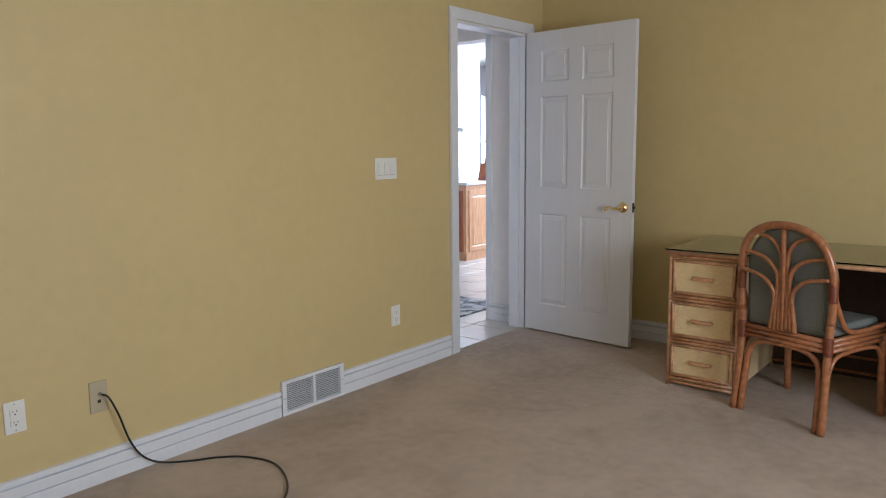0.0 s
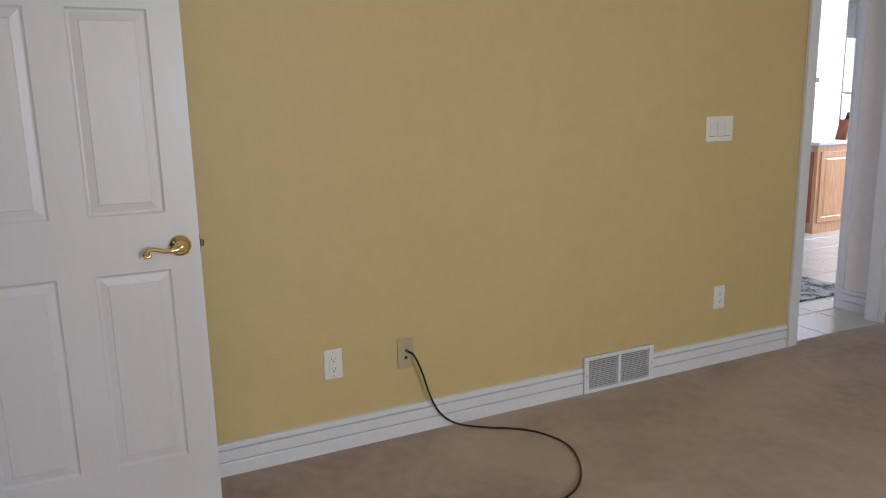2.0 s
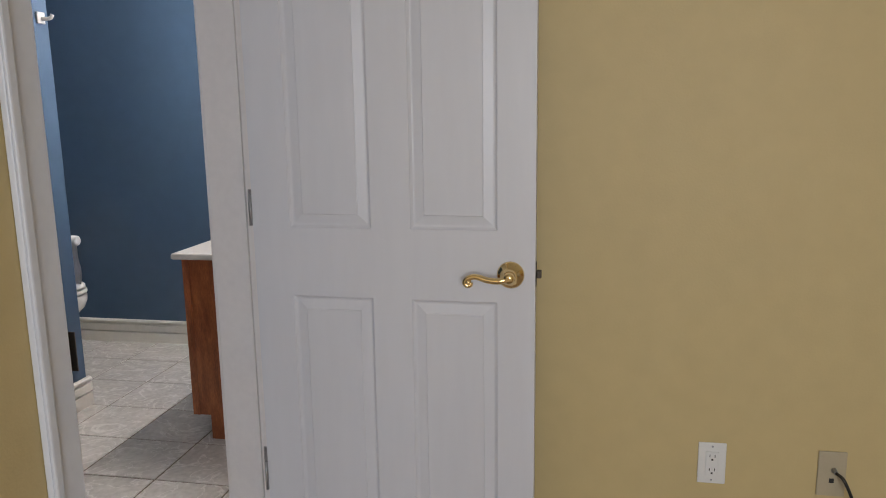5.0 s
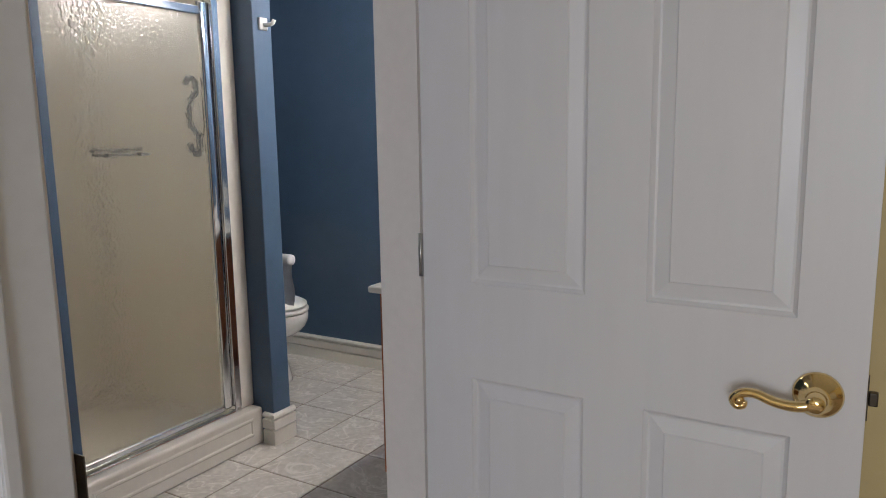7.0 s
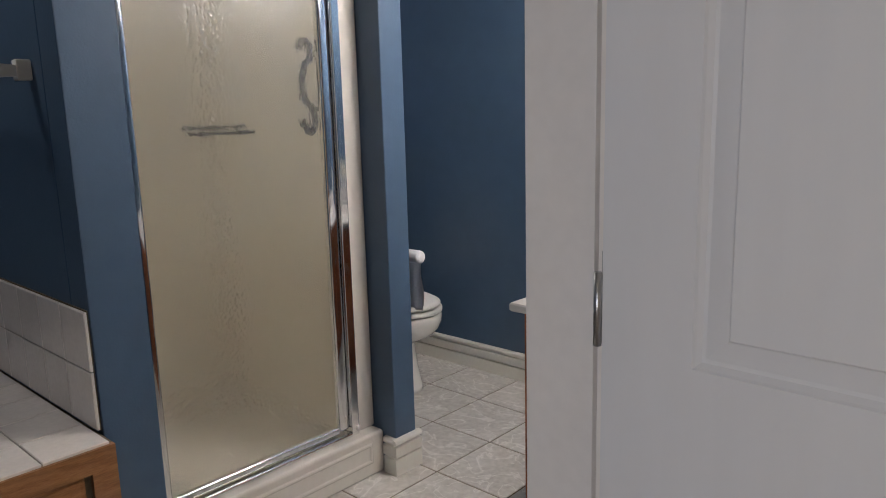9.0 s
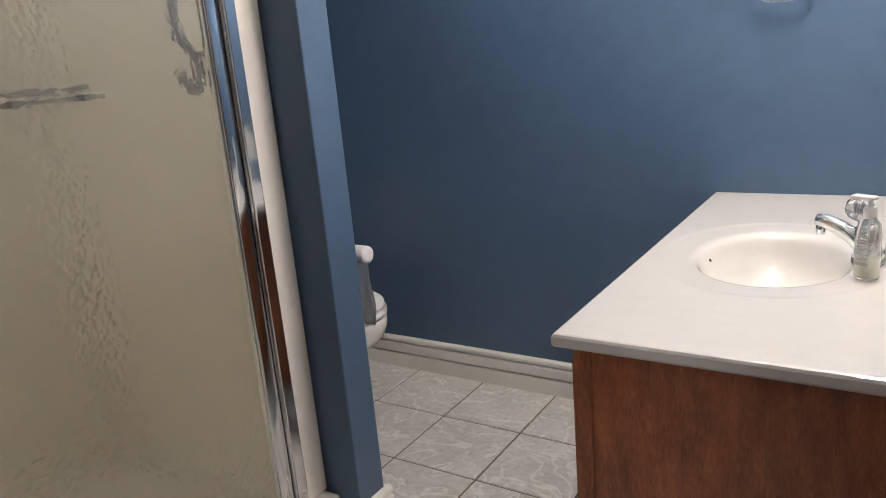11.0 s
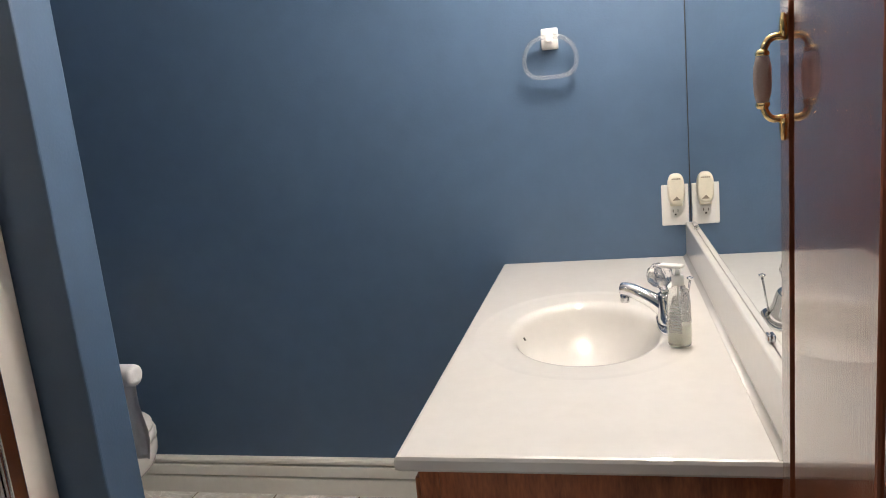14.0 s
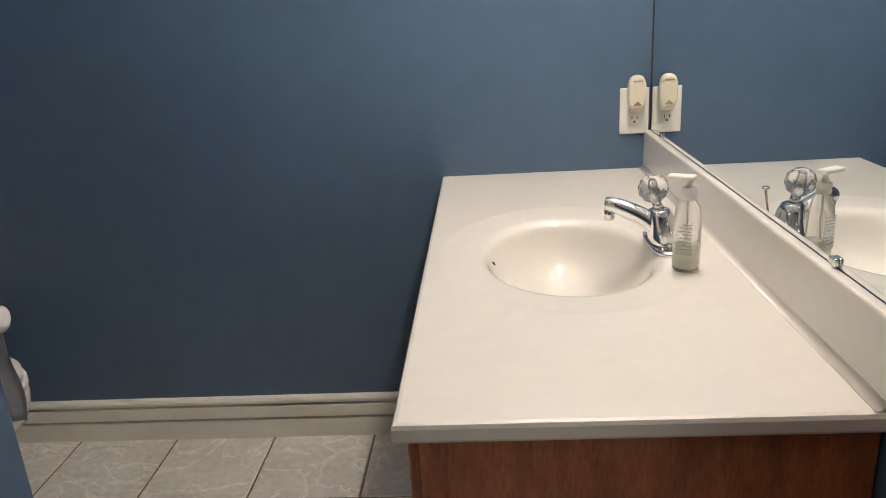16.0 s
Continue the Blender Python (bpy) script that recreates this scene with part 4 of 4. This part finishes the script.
# the dome over the tub is unseen, added to brighten deck and tiles
for nm, x, y, r, lab_ in (("tub_fill_lamp", -1.80, -0.66, 0.14, "unseen dome lamp added on the ceiling to light the tub"), ("shower_lamp", -1.80, 0.38, 0.10, "round lit lamp in ceiling above shower")):
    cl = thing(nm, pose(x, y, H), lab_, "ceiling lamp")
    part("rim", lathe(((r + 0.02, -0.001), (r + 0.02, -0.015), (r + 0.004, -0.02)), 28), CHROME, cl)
    part("dome", lathe(((r, -0.021), (r * 0.95, -0.045), (r * 0.75, -0.065), (r * 0.4, -0.078), (0.01, -0.081)), 28), DOME if nm == "tub_fill_lamp" else SPOT, cl, "lit frosted dome")

# ---- bedroom ----
vt = thing("floor_register", pose(2.644, 0, 0.088), "white metal wall register set into the baseboard", "air vent")
W2, H2 = 0.202, 0.087
part("frame", boxes((-W2, W2, -0.020, -0.001, H2 - 0.016, H2), (-W2, W2, -0.020, -0.001, -H2, -H2 + 0.018), (-W2, -W2 + 0.026, -0.020, -0.001, -H2 + 0.018, H2 - 0.016), (W2 - 0.026, W2, -0.020, -0.001, -H2 + 0.018, H2 - 0.016), (-0.008, 0.008, -0.020, -0.001, -H2 + 0.018, H2 - 0.016), bevel=0.0015), WHITE, vt)
part("backing", boxes((-W2 + 0.01, W2 - 0.01, -0.004, -0.002, -H2 + 0.01, H2 - 0.01)), GREYDUCT, vt)
sl = boxes((-0.084, 0.084, -0.0038, 0.0038, -0.0009, 0.0009))
sl_me = bpy.data.meshes.new("slat")
sl.to_mesh(sl_me)
sl.free()
sl_me.materials.append(WHITE)
for cx in (-0.092, 0.092):
    for k in range(15):
        s = new("slat", sl_me)
        s.parent = vt
        s.matrix_local = pose(cx, -0.0125, -H2 + 0.0225 + k * 0.0095, 12, 0, 0)
for x in (-W2 + 0.012, W2 - 0.012):
    part("screw", lathe(((0.004, 0), (0.003, 0.0015)), 10, None, Matrix.Translation((x, -0.0202, 0)) @ Matrix.Rotation(math.pi / 2, 4, "X")), STEEL, vt)

outlet("wall_outlet", pose(1.273, 0, 0.353), PLASTIC, "white duplex outlet on the yellow wall", True)
outlet("wall_outlet", pose(3.271, 0, 0.346), PLASTIC, "white duplex outlet near the hall doorway", True)
sw = outlet("light_switch", pose(3.216, 0, 1.177), PLASTIC, "white three-gang rocker switch on yellow wall", kind="switch", w=0.17)
for k in (-1, 0, 1):
    part("rocker", loft([[(k * 0.046 + u, -0.0062 - q, v) for u, v in ((-0.016, -0.033), (0.016, -0.033), (0.016, 0.033), (-0.016, 0.033))] for q in (0, 0.003)], smooth=False), PLASTIC, sw)
    part("rocker_gap", boxes((k * 0.046 - 0.0175, k * 0.046 + 0.0175, -0.0066, -0.0060, -0.0352, -0.0335)), DARK, sw)
cp = outlet("cable_plate", pose(1.573, 0, 0.345), ALMOND, "beige cable and phone wall plate", kind="jack", w=0.07, h=0.125)
part("coax_port", lathe(((0.0075, 0), (0.0075, 0.004), (0.005, 0.0045), (0.005, 0.012)), 6, None, Matrix.Translation((0.004, -0.006, 0.012)) @ Matrix.Rotation(math.pi / 2, 4, "X")), STEEL, cp)
part("phone_jack", boxes((-0.006, 0.006, -0.0072, -0.0061, -0.024, -0.012)), DARK, cp)

cb = thing("coax_cable", None, "black coaxial cable lying in a loop on carpet", "cable")
run = smooth_path([(1.577, -0.024, 0.357), (1.592, -0.045, 0.345), (1.622, -0.052, 0.27), (1.662, -0.045, 0.15), (1.712, -0.04, 0.065), (1.782, -0.055, 0.016), (1.885, -0.124, 0.006), (1.965, -0.175, 0.005), (2.042, -0.262, 0.005), (2.078, -0.40, 0.005), (2.028, -0.548, 0.005), (1.935, -0.668, 0.005), (1.825, -0.728, 0.005), (1.72, -0.755, 0.005), (1.613, -0.733, 0.005), (1.525, -0.655, 0.006), (1.464, -0.533, 0.009)], 8)
part("sheath", tube(run, 0.0042, 8), BLACKCABLE, cb)
part("connector", tube([run[-1], run[-1] + (run[-1] - run[-2]).normalized() * 0.02], 0.0058, 8), STEEL, cb)
part("connector", tube([run[0], run[0] + Vector((0.0, 0.012, 0.0))], 0.006, 8), STEEL, cb)


# near-black tone that stands in for the shade under the desk
KNEESHADE = wood("kneehole_shade", (0.05, 0.025, 0.013), (0.025, 0.012, 0.007), 0.5, 0.1, (3, 3, 3))
dk = thing("desk", pose(4.035, -1.285, 0), "rattan desk with woven drawers and a glass top", "desk")
DW, DD, UY = 1.50, 0.70, 0.375
for y0 in (0.0, DW - UY):
    part("pedestal", boxes((0.012, DD, -y0 - UY + 0.01, -y0 - 0.01, 0.03, 0.70)), WICKER, dk, "woven cane drawer pedestal")
    for y in (-y0 - 0.012, -y0 - UY + 0.012):
        for x in (0.008, DD - 0.012):
            part("corner_pole", tube([(x, y, 0.0), (x, y, 0.715)], 0.012, 10), DESKRATTAN, dk)
    for z in (0.022, 0.045, 0.245, 0.263, 0.475, 0.493, 0.705):
        part("rail", tube([(0.004, -y0 - 0.012, z), (0.004, -y0 - UY + 0.012, z)], 0.009, 8), DESKRATTAN, dk)
    for z0, z1 in ((0.058, 0.234), (0.276, 0.464), (0.506, 0.692)):
        d = part("drawer", boxes((-0.002, 0.0115, -y0 - UY + 0.026, -y0 - 0.026, z0, z1), bevel=0.002), WICKER, dk, "woven grasscloth drawer front")
        a, b = -y0 - 0.034, -y0 - UY + 0.034
        for p, q in (((a, z0 + 0.008), (b, z0 + 0.008)), ((a, z1 - 0.008), (b, z1 - 0.008)), ((a, z0 + 0.008), (a, z1 - 0.008)), ((b, z0 + 0.008), (b, z1 - 0.008))):
            part("drawer_pole", tube([(-0.004, *p), (-0.004, *q)], 0.0085, 8), DESKRATTAN, d)
        m_, zc = (a + b) / 2, (z0 + z1) / 2
        part("pull", tube(smooth_path([(-0.003, m_ + 0.048, zc), (-0.018, m_ + 0.042, zc), (-0.021, m_, zc), (-0.018, m_ - 0.042, zc), (-0.003, m_ - 0.048, zc)], 4), 0.0105, 10), DESKRATTAN, d, "short rattan pull")
part("top_board", boxes((0.0, DD, -DW, 0.0, 0.715, 0.735), bevel=0.003), DESKRATTAN, dk)
part("edge_pole", tube([(-0.004, 0.006, 0.725), (-0.004, -DW - 0.006, 0.725)], 0.011, 10), DESKRATTAN, dk)
part("edge_pole", tube([(-0.004, 0.006, 0.725), (DD, 0.006, 0.725)], 0.011, 10), DESKRATTAN, dk)
# added sheet across the open kneehole, coloured as its shade
part("kneehole_shade_panel", boxes((DD - 0.03, DD - 0.018, -DW + UY, -UY, 0.02, 0.70)), KNEESHADE, dk)
for z in (0.05, 0.135):
    part("back_rail", tube([(DD - 0.04, -UY, z), (DD - 0.04, -DW + UY, z)], 0.008, 8), RATTAN, dk)
part("glass_top", boxes((-0.018, DD + 0.005, -DW - 0.015, 0.018, 0.7385, 0.7465), bevel=0.0015), DESKGLASS, dk, "greenish glass sheet")

ch = thing("rattan_chair", pose(3.856, -1.912, 0, 0, 0, -18.2), "rattan chair with fan back and grey-green cushions", "chair")
for s in (1, -1):
    part("back_leg", tube(smooth_path([(-0.035, s * 0.222, 0.0), (-0.012, s * 0.216, 0.2), (0, s * 0.212, 0.41), (0.0, s * 0.218, 0.50)], 5), 0.0175, 12), RATTAN, ch)
    part("leg_pole", tube(smooth_path([(-0.026, s * 0.190, 0.0), (-0.002, s * 0.185, 0.20), (0.004, s * 0.172, 0.300), (0.002, s * 0.135, 0.342), (0.0, s * 0.09, 0.355), (0, 0, 0.360)], 5), [0.0165] * 6 + [0.0165 - 0.0005 * i for i in range(20)], 10), RATTAN, ch)
    part("front_leg", tube(smooth_path([(0.45, s * 0.238, 0.0), (0.435, s * 0.236, 0.2), (0.43, s * 0.234, 0.41)], 5), 0.0175, 12), RATTAN, ch)
    part("side_brace", tube(smooth_path([(-0.008, s * 0.214, 0.18), (0.02, s * 0.217, 0.30), (0.09, s * 0.222, 0.35), (0.34, s * 0.232, 0.35), (0.41, s * 0.234, 0.30), (0.438, s * 0.236, 0.18)], 5), 0.010, 10), RATTAN, ch)
    for z in (0.375, 0.398, 0.421):
        part("side_rail", tube([(0, s * 0.213, z), (0.43, s * 0.235, z)], 0.0115, 10), RATTAN, ch)
    part("side_arm", tube(smooth_path([(-0.008, s * 0.226, 0.66), (0.02, s * 0.23, 0.58), (0.09, s * 0.235, 0.475), (0.2, s * 0.238, 0.445), (0.43, s * 0.24, 0.45)], 6), 0.0125, 10), RATTAN, ch)
    for z0, z1 in ((0.355, 0.44), (0.60, 0.71)):
        x = 0.0 if z1 < 0.5 else -0.008
        part("binding", lathe(((0.0185, z0), (0.0205, z0 + 0.004), (0.0205, z1 - 0.004), (0.0185, z1)), 14, None, Matrix.Translation((x, s * (0.213 if z1 < 0.5 else 0.224), 0))), BINDING, ch, "dark wrapped cane binding")
for z in (0.375, 0.398, 0.421):
    part("back_rail", tube([(0, -0.213, z), (0, 0.213, z)], 0.0115, 10), RATTAN, ch)
    part("front_rail", tube([(0.43, -0.235, z), (0.43, 0.235, z)], 0.0115, 10), RATTAN, ch)
arch = [(0.0, 0.218, 0.50), (-0.006, 0.226, 0.64), (-0.02, 0.218, 0.76), (-0.035, 0.172, 0.862), (-0.044, 0.09, 0.912), (-0.047, 0, 0.926)]
arch = arch + [(x, -y, z) for x, y, z in arch[-2::-1]]
part("arch", tube(smooth_path(arch, 6), 0.018, 12), RATTAN, ch)
part("fan_pole", tube(smooth_path([(-0.012, 0, 0.43), (-0.020, 0, 0.60), (-0.03, 0, 0.76), (-0.042, 0, 0.915)], 5), 0.0115, 10), RATTAN, ch)
for s in (1, -1):
    for y0, zs, ye, ze in ((0.060, 0.585, 0.214, 0.70), (0.040, 0.665, 0.208, 0.792), (0.020, 0.755, 0.128, 0.875)):
        yt = y0 * 0.72
        rise = [(-0.012, s * y0, 0.43), (-0.016, s * (y0 + yt) / 2, (0.43 + zs) / 2), (-0.021, s * yt, zs), (-0.026, s * (yt + 0.10 * (ye - yt)), zs + 0.45 * (ze - zs)), (-0.030, s * (yt + 0.42 * (ye - yt)), zs + 0.82 * (ze - zs)), (-0.028, s * ye, ze)]
        n = 6 * (len(rise) - 1) + 1
        part("fan_pole", tube(smooth_path(rise, 6), [0.0118 - 0.003 * i / n for i in range(n)], 10), RATTAN, ch)
ringsb = []
for x, k in ((0.006, 0.9), (0.014, 0.985), (0.022, 1.0), (0.062, 1.0), (0.074, 0.97), (0.080, 0.90)):
    row = []
    for i in range(25):
        a = math.pi * i / 24
        row.append((x - 0.05 * max(0, math.sin(a)) * 0.8, k * 0.208 * math.cos(a), 0.69 + k * 0.232 * math.sin(a) if i not in (0, 24) else 0.69))
    row += [(x, -k * 0.198, 0.46), (x, k * 0.198, 0.46)]
    ringsb.append(row)
part("back_cushion", loft(ringsb), GREYCLOTH, ch, "grey-green upholstered back")
part("seat_cushion", boxes((0.015, 0.44, -0.205, 0.205, 0.428, 0.478), bevel=0.018, seg=4), GREYCLOTH, ch, "grey-green seat cushion")

# kitchen glimpsed beyond the hall
ki = thing("kitchen_peninsula", pose(6.83, 2.19, 0), "light oak kitchen peninsula with white counter", "kitchen cabinet")
part("body", boxes((0.0, 1.0, 0.0, 0.62, 0.0, 0.86)), KITCHENOAK, ki)
rings = [[(0.04 + i, -0.0005 - q, 0.10 + i), (0.62 - i, -0.0005 - q, 0.10 + i), (0.62 - i, -0.0005 - q, 0.80 - i), (0.04 + i, -0.0005 - q, 0.80 - i)] for i, q in ((0, 0), (0.006, 0.012), (0.055, 0.012), (0.062, 0.004), (0.085, 0.010))]
part("end_panel", loft(rings, smooth=False), KITCHENOAK, ki)
rings = [[(-0.0005 - q, 0.04 + i, 0.10 + i), (-0.0005 - q, 0.58 - i, 0.10 + i), (-0.0005 - q, 0.58 - i, 0.80 - i), (-0.0005 - q, 0.04 + i, 0.80 - i)] for i, q in ((0, 0), (0.006, 0.012), (0.055, 0.012), (0.062, 0.004), (0.085, 0.010))]
part("cabinet_door", loft(rings, smooth=False), VANITYWOOD, ki)
part("counter", boxes((-0.03, 1.05, -0.03, 0.65, 0.861, 0.892), bevel=0.006), WHITE, ki, "white counter slab")
th = thing("wall_phone", pose(7.80, 3.05, 1.50), "small dark grey panel on the white kitchen wall", "wall panel")
part("case", boxes((-0.09, 0.09, -0.03, -0.0005, -0.05, 0.05), bevel=0.006), STEEL, th)
part("screen", boxes((-0.06, 0.06, -0.033, -0.0305, -0.02, 0.035)), DARK, th)
fg = thing("refrigerator", pose(8.62, 3.28, 0), "grey refrigerator beyond the white wall", "refrigerator")
part("body", boxes((-0.32, 0.34, -0.2, 0.3, 0.0, 1.98), bevel=0.012), STEEL, fg)
part("freezer_door", boxes((-0.32, 0.34, -0.235, -0.202, 1.36, 1.975), bevel=0.01), STEEL, fg)
part("fridge_door", boxes((-0.32, 0.34, -0.235, -0.202, 0.06, 1.352), bevel=0.01), STEEL, fg)
kb = thing("knife_block", pose(7.42, 2.36, 0.893), "brown wooden knife block on the counter", "knife block")
part("block", loft([[(x, y, 0) for x, y in ((-0.05, -0.06), (0.05, -0.06), (0.05, 0.06), (-0.05, 0.06))], [(x, y - 0.03, 0.20) for x, y in ((-0.05, -0.05), (0.05, -0.05), (0.05, 0.05), (-0.05, 0.05))]], smooth=False), VANITYWOOD, kb)
for k in (-1, 0, 1):
    part("knife_handle", tube([(k * 0.028, -0.03, 0.20), (k * 0.028, -0.05, 0.27)], 0.009, 8), DARK, kb)
RUG = material("dark_patterned_rug", (0.42, 0.41, 0.40), 0.9, second=(0.03, 0.035, 0.05), scale=9, bump=0.6, bump_scale=300)
node_of(RUG, "ShaderNodeValToRGB").color_ramp.elements[0].position = 0.47
node_of(RUG, "ShaderNodeValToRGB").color_ramp.elements[1].position = 0.52
rg = thing("door_mat", None, "dark patterned mat on the hall tiles", "rug")
part("mat", boxes((4.60, 5.20, 0.56, 1.05, 0.0005, 0.010), bevel=0.003), RUG, rg)

# ---- floor tiles ----
fl = thing("floor_bath", None, "grey stone-look ceramic tile floor with brown grout", "tile floor", kind="structure")
part("grout_bed", boxes((-2.5, WB, -2.0, YC, -0.1, FB - 0.003), (WB, XB, DY0, DY1, -0.1, FB - 0.003)), GROUT, fl)
G = 0.3075
ft_ = tile_mesh(G - 0.006, G - 0.006, 0.010, "floor_tile", TILE)
for i in range(-3, 6):
    for k in range(-1, 12):
        x, y = -1.532 + G * i, 1.858 - G * (k + 1)
        if x > 0.04 or x < -2.6 or (x > -0.2 and not (DY0 - 0.1 < y < DY1)):
            continue
        lay(ft_, "floor_tile", fl, Matrix.Translation((x + 0.003, y + 0.003, FB - 0.010)))
part("threshold", boxes((0.036, 0.056, DY0 + 0.019, DY1 - 0.019, FB, 0.006), bevel=0.002), BRASS, fl, "brass carpet threshold")
fh = thing("floor_hall", None, "pale ceramic tile floor of hall and kitchen", "tile floor", kind="structure")
part("grout_bed", boxes((3.0, 9.32, 0.03, 4.72, -0.1, -0.004), (4.96, 9.32, -0.5, 0.03, -0.1, -0.004)), GROUT, fh)
GH = 0.33
ht = tile_mesh(GH - 0.006, GH - 0.006, 0.010, "floor_tile", HALLTILE)
for i in range(17):
    for k in range(11):
        lay(ht, "floor_tile", fh, Matrix.Translation((3.5 + GH * i + 0.003, 0.033 + GH * k, -0.010)))
